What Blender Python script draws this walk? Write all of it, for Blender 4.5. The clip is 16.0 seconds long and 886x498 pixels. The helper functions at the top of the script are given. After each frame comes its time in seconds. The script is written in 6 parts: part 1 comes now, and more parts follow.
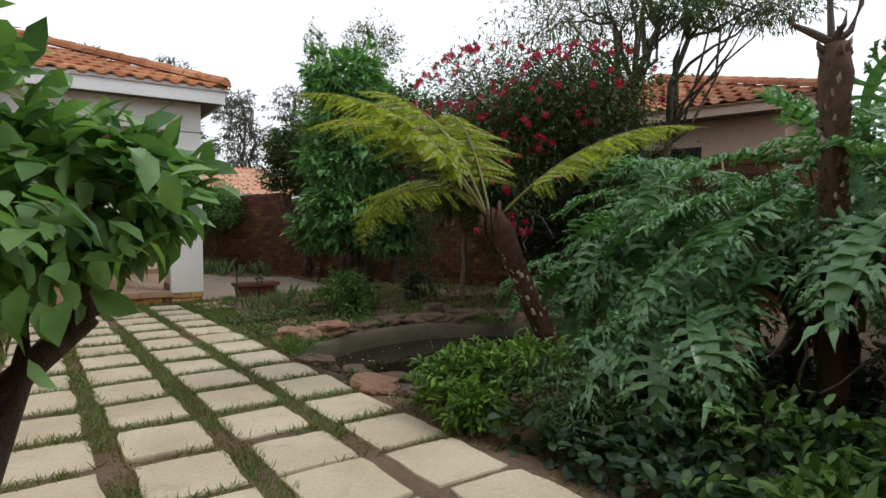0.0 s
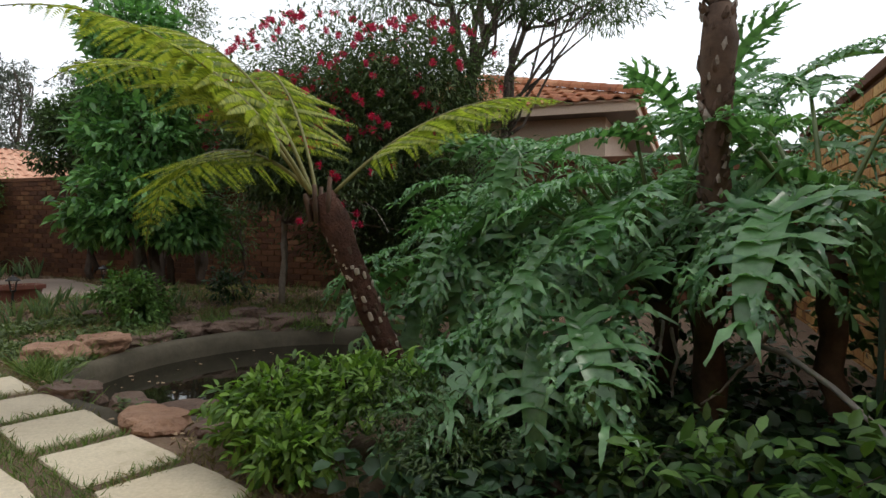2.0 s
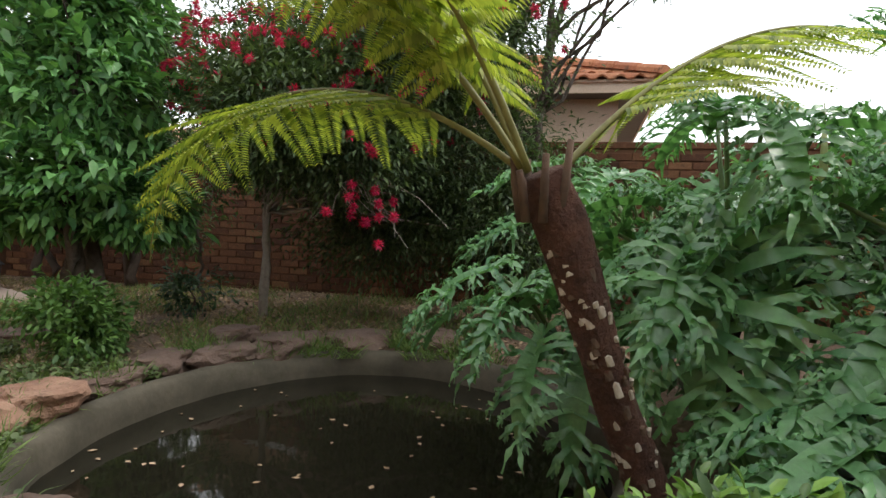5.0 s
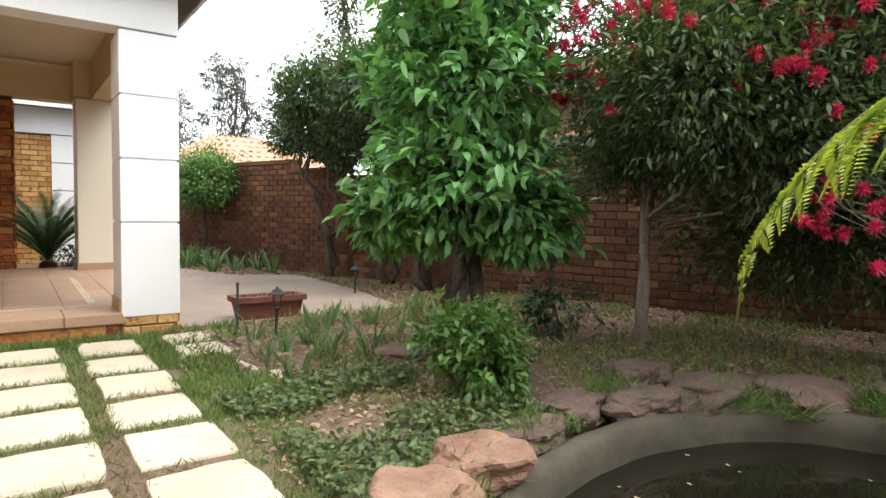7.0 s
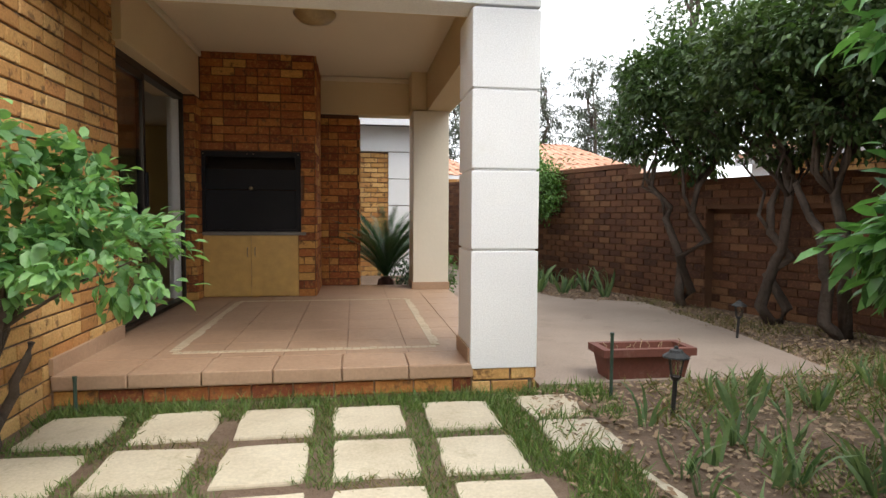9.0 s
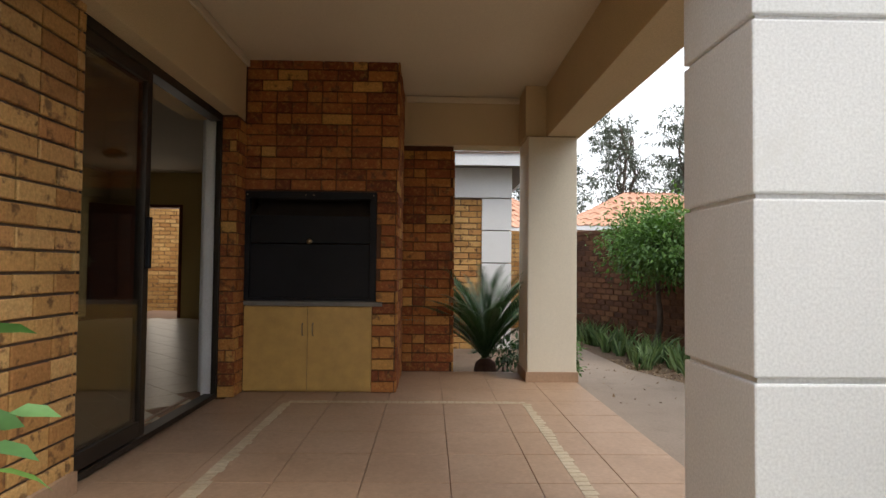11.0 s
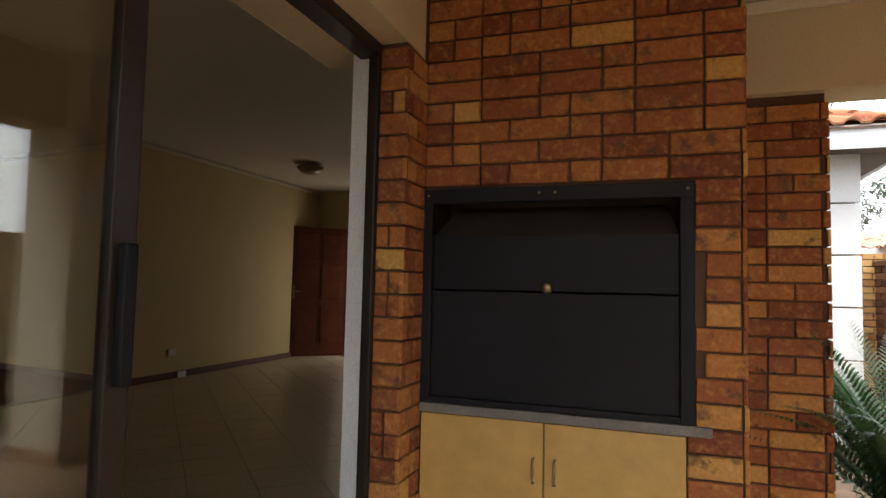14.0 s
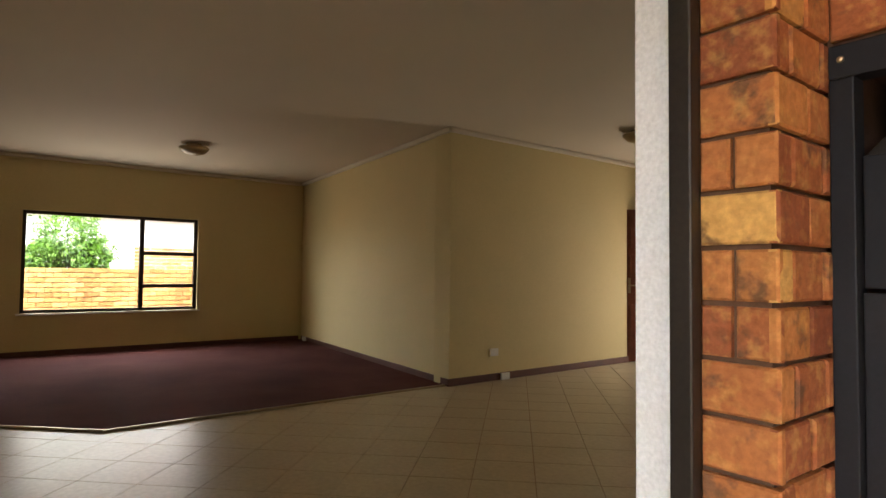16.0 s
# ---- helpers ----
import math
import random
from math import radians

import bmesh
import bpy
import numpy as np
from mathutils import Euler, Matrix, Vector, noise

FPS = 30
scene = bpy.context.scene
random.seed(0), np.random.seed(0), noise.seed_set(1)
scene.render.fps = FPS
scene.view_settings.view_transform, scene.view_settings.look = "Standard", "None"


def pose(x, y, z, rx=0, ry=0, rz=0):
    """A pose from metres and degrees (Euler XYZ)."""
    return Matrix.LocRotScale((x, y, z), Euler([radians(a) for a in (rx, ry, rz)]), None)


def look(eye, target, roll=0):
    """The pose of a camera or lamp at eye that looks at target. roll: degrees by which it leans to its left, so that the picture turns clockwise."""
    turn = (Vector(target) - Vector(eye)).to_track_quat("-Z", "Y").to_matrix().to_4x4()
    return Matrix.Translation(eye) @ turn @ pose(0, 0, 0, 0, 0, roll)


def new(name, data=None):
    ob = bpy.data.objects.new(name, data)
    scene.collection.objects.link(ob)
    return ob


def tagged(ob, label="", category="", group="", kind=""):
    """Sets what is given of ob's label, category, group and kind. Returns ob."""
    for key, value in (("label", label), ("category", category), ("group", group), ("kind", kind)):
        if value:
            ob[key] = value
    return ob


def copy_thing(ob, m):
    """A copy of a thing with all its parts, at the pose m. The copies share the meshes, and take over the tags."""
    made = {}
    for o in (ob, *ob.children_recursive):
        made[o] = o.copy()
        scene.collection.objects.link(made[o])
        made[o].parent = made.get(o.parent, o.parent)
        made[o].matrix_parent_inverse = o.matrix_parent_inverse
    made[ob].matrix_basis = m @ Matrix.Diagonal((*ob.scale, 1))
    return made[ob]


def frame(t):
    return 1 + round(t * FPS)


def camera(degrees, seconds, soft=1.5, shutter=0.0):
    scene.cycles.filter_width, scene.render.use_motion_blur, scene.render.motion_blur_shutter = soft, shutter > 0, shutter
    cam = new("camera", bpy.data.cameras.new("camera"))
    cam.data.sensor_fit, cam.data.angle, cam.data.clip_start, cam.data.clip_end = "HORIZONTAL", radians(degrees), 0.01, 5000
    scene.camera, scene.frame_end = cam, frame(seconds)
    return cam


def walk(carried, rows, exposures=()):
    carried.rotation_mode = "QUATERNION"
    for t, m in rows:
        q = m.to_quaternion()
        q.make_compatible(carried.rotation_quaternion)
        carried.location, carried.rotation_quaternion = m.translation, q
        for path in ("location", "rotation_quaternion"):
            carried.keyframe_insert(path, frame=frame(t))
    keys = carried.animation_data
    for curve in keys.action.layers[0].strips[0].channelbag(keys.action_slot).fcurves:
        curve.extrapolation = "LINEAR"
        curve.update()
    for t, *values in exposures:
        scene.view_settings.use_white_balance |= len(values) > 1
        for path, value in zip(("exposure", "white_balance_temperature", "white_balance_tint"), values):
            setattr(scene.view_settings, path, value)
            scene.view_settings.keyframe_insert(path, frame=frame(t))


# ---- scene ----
cam = camera(72.7, 16.0)
PATH = [
    (0, (1.027, -8.432, 0.986), (2.163, -6.787, 0.919), -0.2),
    (0.5, (1.11, -8.372, 0.963), (2.375, -6.825, 0.899), 0.2),
    (1, (1.211, -8.259, 0.936), (2.595, -6.815, 0.873), 0.4),
    (1.5, (1.345, -8.08, 0.908), (2.817, -6.728, 0.844), 0.7),
    (2, (1.471, -7.86, 0.903), (3.03, -6.61, 0.845), 0.8),
    (2.5, (1.588, -7.64, 0.864), (3.205, -6.463, 0.832), 1.0),
    (3, (1.664, -7.39, 0.856), (3.32, -6.27, 0.831), 1.1),
    (3.2, (1.677, -7.28, 0.854), (3.346, -6.179, 0.825), 1.1),
    (5.3, (1.853, -6.01, 0.94), (3.59, -5.023, 0.846), 2.0),
    (5.5, (1.855, -5.892, 0.942), (3.579, -4.884, 0.846), 1.9),
    (6, (1.876, -5.59, 0.969), (3.499, -4.428, 0.851), 1.5),
    (6.5, (1.912, -5.307, 0.97), (3.335, -3.906, 0.853), 1.1),
    (7, (1.9, -4.963, 0.978), (3.064, -3.341, 0.857), 1.1),
    (7.5, (1.915, -4.626, 0.981), (2.808, -2.841, 0.853), 0.8),
    (8, (1.934, -4.226, 1.018), (2.526, -2.32, 0.883), 0.5),
    (8.5, (1.912, -3.852, 1.031), (2.318, -1.898, 0.899), 0.4),
    (9, (1.877, -3.442, 1.065), (2.168, -1.467, 0.952), 0.3),
    (9.5, (1.844, -3.012, 1.102), (2.008, -1.019, 1.044), 0.3),
    (9.7, (1.838, -2.815, 1.109), (1.959, -0.819, 1.071), 0.3),
    (11.8, (1.612, -0.732, 1.142), (1.567, 1.265, 1.249), 1.2),
    (12, (1.575, -0.546, 1.135), (1.48, 1.448, 1.248), 1.4),
    (12.5, (1.425, -0.135, 1.126), (1.199, 1.849, 1.239), 1.2),
    (13, (1.347, 0.249, 1.178), (0.999, 2.216, 1.291), 1.2),
    (13.5, (1.278, 0.551, 1.307), (0.802, 2.49, 1.428), 1.3),
    (14, (1.191, 0.858, 1.329), (0.524, 2.74, 1.452), 1.3),
    (14.5, (1.094, 1.184, 1.316), (0.226, 2.982, 1.435), 1.1),
    (15, (0.986, 1.473, 1.317), (-0.15, 3.115, 1.427), 0.4),
    (15.5, (0.882, 1.672, 1.306), (-0.476, 3.137, 1.401), -0.2),
    (16, (0.7, 1.988, 1.336), (-0.874, 3.218, 1.416), 0.6),
]
EXPOSURES = [(0, -0.13), (3, 0.15), (5.5, 0.88), (7, 1.33), (9, 0.9), (12, 0.6), (13, 1.0), (14, 1.65), (15, 2.6), (16, 3.4)]
walk(cam, [(t, look(eye, target, roll)) for t, eye, target, roll in PATH], EXPOSURES)

# ---- overcast daylight ----
world = bpy.data.worlds.new("world")
scene.world = world
world.use_nodes = True
wn, wl = world.node_tree.nodes, world.node_tree.links
sky = wn.new("ShaderNodeTexSky")
sky.sky_type, sky.sun_disc = "NISHITA", False
sky.sun_elevation, sky.sun_rotation = radians(58), radians(125)
cloud = wn.new("ShaderNodeMix")
cloud.data_type = "RGBA"
cloud.inputs[0].default_value = 0.86
cloud.inputs[7].default_value = (9.3, 9.5, 9.8, 1)
wl.new(sky.outputs[0], cloud.inputs[6])
wl.new(cloud.outputs[2], wn["Background"].inputs[0])
wn["Background"].inputs[1].default_value = 0.14
sun = new("sun", bpy.data.lights.new("sun", "SUN"))
sun.data.energy, sun.data.angle, sun.data.color = 1.2, radians(25), (1.0, 0.95, 0.87)
sun.matrix_world = look((6, -6, 12), (0, 0, 0))

for lx, ly, lz, sx, sy, yaw, power in ((-8.73, 3.57, 1.43, 2.05, 1.22, 90, 2.3), (-3.1, 9.62, 1.2, 0.6, 1.9, 0, 2.5)):
    day = new("window_daylight", bpy.data.lights.new("window_daylight", "AREA"))
    day.data.shape, day.data.size, day.data.size_y, day.data.energy = "RECTANGLE", sx, sy, power
    day.data.color = (1.0, 0.95, 0.84)
    day.matrix_world = pose(lx, ly, lz, 90, 0, -90) if yaw else pose(lx, ly, lz, -90, 0, 0)

# ---- materials ----
def shader(name, rough=0.6, metal=0.0, spec=0.5):
    m = bpy.data.materials.new(name)
    m.use_nodes = True
    b = m.node_tree.nodes["Principled BSDF"]
    b.inputs["Roughness"].default_value, b.inputs["Metallic"].default_value = rough, metal
    b.inputs["Specular IOR Level"].default_value = spec
    return m, m.node_tree.nodes, m.node_tree.links, b


def ramp(n, stops, mode="LINEAR"):
    r = n.new("ShaderNodeValToRGB")
    r.color_ramp.interpolation = mode
    for i, (p, c) in enumerate(stops):
        e = r.color_ramp.elements[i] if i < 2 else r.color_ramp.elements.new(p)
        e.position, e.color = p, (*c, 1)
    return r


def noise_tex(n, l, scale, detail=4.0, coords="Object", rough=0.6):
    tc, t = n.new("ShaderNodeTexCoord"), n.new("ShaderNodeTexNoise")
    t.inputs["Scale"].default_value, t.inputs["Detail"].default_value = scale, detail
    t.inputs["Roughness"].default_value = rough
    if coords == "Place":
        l.new(n.new("ShaderNodeNewGeometry").outputs["Position"], t.inputs["Vector"])
    else:
        l.new(tc.outputs[coords], t.inputs["Vector"])
    return t


def blend(n, l, fac, a, b, mode="MIX"):
    x = n.new("ShaderNodeMix")
    x.data_type, x.blend_type = "RGBA", mode
    for sock, v in ((x.inputs[0], fac), (x.inputs[6], a), (x.inputs[7], b)):
        if isinstance(v, bpy.types.NodeSocket):
            l.new(v, sock)
        elif isinstance(v, (int, float)):
            sock.default_value = v
        else:
            sock.default_value = (*v, 1)
    return x.outputs[2]


def bumped(n, l, b, height, strength, dist=0.01):
    k = n.new("ShaderNodeBump")
    k.inputs["Strength"].default_value, k.inputs["Distance"].default_value = strength, dist
    l.new(height, k.inputs["Height"])
    l.new(k.outputs[0], b.inputs["Normal"])


def surface(name, c1, c2, big=1.5, fine=40.0, rough=0.7, bump=0.2, stain=None, metal=0.0, spec=0.4, dist=0.004, coords="Object"):
    """Two tones at a large scale, a fine grain on top, and stains of their own colour."""
    m, n, l, b = shader(name, rough, metal, spec)
    t1, t2 = noise_tex(n, l, big, 5, coords), noise_tex(n, l, fine, 6, coords)
    r = ramp(n, [(0.3, c1), (0.7, c2)])
    l.new(t1.outputs[0], r.inputs[0])
    g = ramp(n, [(0.25, (0.72, 0.72, 0.72)), (0.75, (1.12, 1.12, 1.12))])
    l.new(t2.outputs[0], g.inputs[0])
    col = blend(n, l, 0.7, r.outputs[0], g.outputs[0], "MULTIPLY")
    if stain:
        t3 = noise_tex(n, l, big * 3.1, 8, coords, 0.75)
        f = ramp(n, [(0.55, (0, 0, 0)), (0.72, (0.8, 0.8, 0.8))])
        l.new(t3.outputs[0], f.inputs[0])
        col = blend(n, l, f.outputs[0], col, stain)
    l.new(col, b.inputs["Base Color"])
    if bump:
        bumped(n, l, b, t2.outputs[0], bump, dist)
    return m


def brick_material(name, island, stops):
    """Clinker brick: a tone for each brick, burnt patches, pits."""
    m, n, l, b = shader(name, 0.82, 0, 0.25)
    src = n.new("ShaderNodeNewGeometry") if island else n.new("ShaderNodeObjectInfo")
    r = ramp(n, stops)
    l.new(src.outputs["Random Per Island" if island else "Random"], r.inputs[0])
    t1, t2 = noise_tex(n, l, 13, 4), noise_tex(n, l, 75, 6)
    if not island:
        off, add = n.new("ShaderNodeVectorMath"), n.new("ShaderNodeTexCoord")
        off.operation = "MULTIPLY_ADD"
        comb = n.new("ShaderNodeCombineXYZ")
        for i in range(3):
            l.new(src.outputs["Random"], comb.inputs[i])
        off.inputs[1].default_value = (37, 53, 71)
        l.new(comb.outputs[0], off.inputs[0])
        l.new(add.outputs["Object"], off.inputs[2])
        for t in (t1, t2):
            l.new(off.outputs[0], t.inputs["Vector"])
    burn = ramp(n, [(0.57, (0, 0, 0)), (0.66, (0.75, 0.75, 0.75))])
    l.new(t1.outputs[0], burn.inputs[0])
    col = blend(n, l, burn.outputs[0], r.outputs[0], (0.11, 0.06, 0.035))
    t3 = noise_tex(n, l, 31, 3)
    if not island:
        l.new(off.outputs[0], t3.inputs["Vector"])
    pale = ramp(n, [(0.5, (0, 0, 0)), (0.75, (0.4, 0.4, 0.4))])
    l.new(t3.outputs[0], pale.inputs[0])
    col = blend(n, l, pale.outputs[0], col, tuple(min(1, v * 1.25) for v in stops[-1][1]))
    wear = noise_tex(n, l, 0.9, 5, rough=0.7)
    tone = ramp(n, [(0.32, (0.62, 0.58, 0.55)), (0.68, (1.08, 1.06, 1.04))])
    l.new(wear.outputs[0], tone.inputs[0])
    if island:
        col = blend(n, l, 1.0, col, tone.outputs[0], "MULTIPLY")
    grain = ramp(n, [(0.3, (0.66, 0.62, 0.58)), (0.7, (1.15, 1.12, 1.1))])
    l.new(t2.outputs[0], grain.inputs[0])
    col = blend(n, l, 0.8, col, grain.outputs[0], "MULTIPLY")
    l.new(col, b.inputs["Base Color"])
    bumped(n, l, b, t2.outputs[0], 0.5, 0.006)
    return m


def leaf_material(name, dark, light, rough=0.42, see=0.3, spec=0.4):
    """Leaves: a tone for each leaf, veins of noise, some light through the blade."""
    m, n, l, b = shader(name, rough, 0, spec)
    g = n.new("ShaderNodeNewGeometry")
    r = ramp(n, [(0.0, dark), (0.75, light), (1.0, tuple(min(1, c * 1.25) for c in light))])
    l.new(g.outputs["Random Per Island"], r.inputs[0])
    t = noise_tex(n, l, 25, 3)
    v = ramp(n, [(0.3, (0.75, 0.75, 0.75)), (0.7, (1.15, 1.15, 1.15))])
    l.new(t.outputs[0], v.inputs[0])
    col = blend(n, l, 0.8, r.outputs[0], v.outputs[0], "MULTIPLY")
    l.new(col, b.inputs["Base Color"])
    tr, mx = n.new("ShaderNodeBsdfTranslucent"), n.new("ShaderNodeMixShader")
    l.new(blend(n, l, 1.0, col, (1.1, 1.25, 0.6), "MULTIPLY"), tr.inputs[0])
    mx.inputs[0].default_value = see
    l.new(b.outputs[0], mx.inputs[1])
    l.new(tr.outputs[0], mx.inputs[2])
    l.new(mx.outputs[0], n["Material Output"].inputs[0])
    return m


def glass_material(name, tint):
    """Thin clear pane: a mirror share that grows towards grazing view."""
    m, n, l, b = shader(name, 0.02)
    tr, gl, mx = n.new("ShaderNodeBsdfTransparent"), n.new("ShaderNodeBsdfGlossy"), n.new("ShaderNodeMixShader")
    tr.inputs[0].default_value = (*tint, 1)
    gl.inputs["Roughness"].default_value = 0.01
    lw = n.new("ShaderNodeLayerWeight")
    lw.inputs[0].default_value = 0.5
    pw, ma = n.new("ShaderNodeMath"), n.new("ShaderNodeMath")
    pw.operation, ma.operation = "POWER", "MULTIPLY_ADD"
    pw.inputs[1].default_value = 4.0
    ma.inputs[1].default_value, ma.inputs[2].default_value = 0.95, 0.05
    l.new(lw.outputs["Facing"], pw.inputs[0])
    l.new(pw.outputs[0], ma.inputs[0])
    l.new(ma.outputs[0], mx.inputs[0])
    l.new(tr.outputs[0], mx.inputs[1])
    l.new(gl.outputs[0], mx.inputs[2])
    l.new(mx.outputs[0], n["Material Output"].inputs[0])
    return m


WARM = [(0.0, (0.19, 0.055, 0.026)), (0.3, (0.31, 0.1, 0.038)), (0.62, (0.42, 0.155, 0.05)), (0.85, (0.5, 0.22, 0.065)), (1.0, (0.62, 0.36, 0.11))]
GOLD = [(0.0, (0.4, 0.2, 0.07)), (0.4, (0.57, 0.34, 0.125)), (0.8, (0.68, 0.45, 0.19)), (1.0, (0.47, 0.22, 0.08))]
# garden brick tones, darkened so the boundary wall's shade sits in the colour
RUST_SHADED = [(0.0, (0.07, 0.033, 0.022)), (0.4, (0.118, 0.053, 0.031)), (0.8, (0.165, 0.077, 0.041)), (1.0, (0.23, 0.125, 0.065))]
M_BRICK = brick_material("braai_brick", False, WARM)
M_BRICK_GOLD = brick_material("house_brick", False, GOLD)
M_BRICK_GOLD_FAR = brick_material("house_brick_far", True, GOLD)
M_BRICK_RUST = brick_material("garden_brick", True, RUST_SHADED)
M_BRICK_RUST_ONE = brick_material("garden_brick_near", False, RUST_SHADED)
M_MORTAR = surface("mortar", (0.14, 0.1, 0.075), (0.22, 0.16, 0.12), 3, 90, 0.95, 0.4)
M_MORTAR_GREY = surface("raked_mortar", (0.1, 0.048, 0.026), (0.16, 0.08, 0.045), 3, 90, 0.95, 0.4)
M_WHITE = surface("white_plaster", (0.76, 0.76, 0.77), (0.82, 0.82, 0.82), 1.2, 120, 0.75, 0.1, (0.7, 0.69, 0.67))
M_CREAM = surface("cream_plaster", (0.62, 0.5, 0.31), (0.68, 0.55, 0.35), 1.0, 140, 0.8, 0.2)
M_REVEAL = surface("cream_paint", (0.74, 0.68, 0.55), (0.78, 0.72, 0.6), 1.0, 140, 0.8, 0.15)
M_CEIL = surface("ceiling_paint", (0.68, 0.6, 0.46), (0.72, 0.64, 0.5), 0.8, 140, 0.85, 0.1)
M_TILE = surface("terracotta_floor", (0.37, 0.235, 0.15), (0.45, 0.3, 0.2), 1.6, 50, 0.5, 0.1, (0.3, 0.19, 0.12), coords="Place")
M_MOSAIC = surface("mosaic_stone", (0.48, 0.38, 0.26), (0.62, 0.52, 0.38), 9, 60, 0.6, 0.2)
M_GROUT = surface("grout", (0.28, 0.175, 0.11), (0.34, 0.215, 0.14), 3, 80, 0.95, 0.2)
M_PAVER = surface("cement_paver", (0.5, 0.43, 0.31), (0.66, 0.59, 0.45), 1.6, 70, 0.85, 0.35, (0.36, 0.31, 0.2), coords="Place")
M_CONC = surface("concrete_slab", (0.26, 0.2, 0.16), (0.35, 0.28, 0.225), 0.9, 60, 0.85, 0.2, (0.2, 0.155, 0.12))
M_SOIL = surface("garden_soil", (0.12, 0.08, 0.055), (0.23, 0.16, 0.11), 1.3, 26, 0.97, 0.9, (0.09, 0.085, 0.035), dist=0.03)
M_ROOF = brick_material("clay_roof_tile", True, [(0.0, (0.34, 0.12, 0.06)), (0.5, (0.47, 0.2, 0.1)), (1.0, (0.56, 0.3, 0.17))])
M_ROOF_PINK = surface("far_clay_roof", (0.5, 0.25, 0.16), (0.6, 0.36, 0.25), 3, 20, 0.85, 0.2)
M_BOARD = surface("white_fascia", (0.7, 0.71, 0.73), (0.76, 0.77, 0.79), 2, 60, 0.6, 0.05)
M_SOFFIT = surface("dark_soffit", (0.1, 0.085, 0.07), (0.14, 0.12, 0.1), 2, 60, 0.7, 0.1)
M_BRONZE = surface("bronze_aluminium", (0.035, 0.027, 0.022), (0.05, 0.04, 0.032), 3, 90, 0.42, 0.03, metal=0.5)
M_STEEL = surface("black_steel", (0.01, 0.01, 0.012), (0.017, 0.017, 0.02), 2, 120, 0.5, 0.04, (0.016, 0.014, 0.014), spec=0.16)
M_SOOT = surface("sooty_steel", (0.03, 0.022, 0.018), (0.05, 0.037, 0.03), 4, 90, 0.8, 0.2)
M_BEECH = surface("beech_laminate", (0.57, 0.35, 0.105), (0.61, 0.38, 0.12), 0.7, 9, 0.42, 0.0)
M_BRASS = surface("dull_brass", (0.3, 0.24, 0.14), (0.4, 0.32, 0.2), 6, 90, 0.35, 0.05, metal=0.9)
M_SLATE = surface("grey_slab", (0.16, 0.145, 0.13), (0.25, 0.23, 0.2), 5, 80, 0.8, 0.4)
M_GLASS = glass_material("tinted_glass", (0.93, 0.93, 0.9))
M_PANE = glass_material("clear_glass", (0.92, 0.93, 0.92))
M_CARPET = surface("maroon_carpet", (0.085, 0.032, 0.03), (0.125, 0.05, 0.045), 1.2, 260, 1.0, 0.6, spec=0.05)
M_FLOORTILE = surface("glazed_floor_tile", (0.42, 0.34, 0.22), (0.48, 0.4, 0.27), 2.5, 30, 0.34, 0.02, spec=0.3, coords="Place")
M_ROOM = surface("yellow_room_paint", (0.6, 0.49, 0.25), (0.64, 0.53, 0.28), 0.6, 150, 0.75, 0.08)
M_ROOMCEIL = surface("room_ceiling_paint", (0.62, 0.55, 0.44), (0.66, 0.59, 0.48), 0.6, 150, 0.8, 0.06)
M_REDWOOD = surface("red_door_wood", (0.12, 0.03, 0.015), (0.19, 0.055, 0.025), 5, 60, 0.4, 0.1)
M_SKIRT = surface("dark_skirting", (0.09, 0.035, 0.025), (0.13, 0.05, 0.035), 5, 60, 0.5, 0.1)
M_LAMPGLASS = surface("alabaster_glass", (0.3, 0.22, 0.11), (0.42, 0.32, 0.17), 9, 60, 0.3, 0.05)
M_PLASTIC = surface("white_plastic", (0.75, 0.74, 0.7), (0.8, 0.79, 0.75), 3, 60, 0.4, 0.02)
M_BARK = surface("grey_bark", (0.06, 0.045, 0.035), (0.13, 0.1, 0.08), 4, 35, 0.95, 0.9, dist=0.02)
M_PALEBARK = surface("pale_bark", (0.2, 0.17, 0.14), (0.34, 0.3, 0.26), 7, 35, 0.95, 0.7, (0.1, 0.08, 0.06), dist=0.01)
M_FERNTRUNK = surface("fern_trunk_fibre", (0.05, 0.022, 0.015), (0.11, 0.05, 0.032), 14, 70, 1.0, 1.0, dist=0.02)
M_SCAR = surface("leaf_scar", (0.3, 0.25, 0.2), (0.45, 0.4, 0.33), 12, 70, 0.9, 0.5)
M_STUB = surface("brown_stub", (0.055, 0.035, 0.025), (0.125, 0.08, 0.055), 9, 60, 0.95, 0.7)
M_ROCK = surface("red_sandstone", (0.2, 0.105, 0.07), (0.4, 0.25, 0.17), 3.5, 35, 0.92, 0.8, (0.12, 0.075, 0.055), dist=0.02)
M_DARKROCK = surface("weathered_stone", (0.11, 0.07, 0.055), (0.2, 0.14, 0.11), 3.5, 35, 0.92, 0.8, (0.07, 0.05, 0.04), dist=0.02)
M_RIM = surface("mossy_cement", (0.05, 0.044, 0.03), (0.115, 0.1, 0.072), 3, 35, 0.9, 0.6, (0.06, 0.055, 0.03))
M_POTCLAY = surface("red_brown_pot", (0.13, 0.045, 0.032), (0.19, 0.07, 0.05), 3, 50, 0.7, 0.2, (0.22, 0.13, 0.1))
M_LAMPBLACK = surface("black_lantern", (0.02, 0.02, 0.02), (0.035, 0.035, 0.035), 5, 60, 0.5, 0.05)
M_HOSE = surface("grey_pipe", (0.3, 0.29, 0.27), (0.4, 0.39, 0.36), 5, 60, 0.6, 0.1)
M_PEACH = surface("peach_plaster", (0.5, 0.38, 0.29), (0.58, 0.45, 0.35), 0.8, 60, 0.85, 0.15)
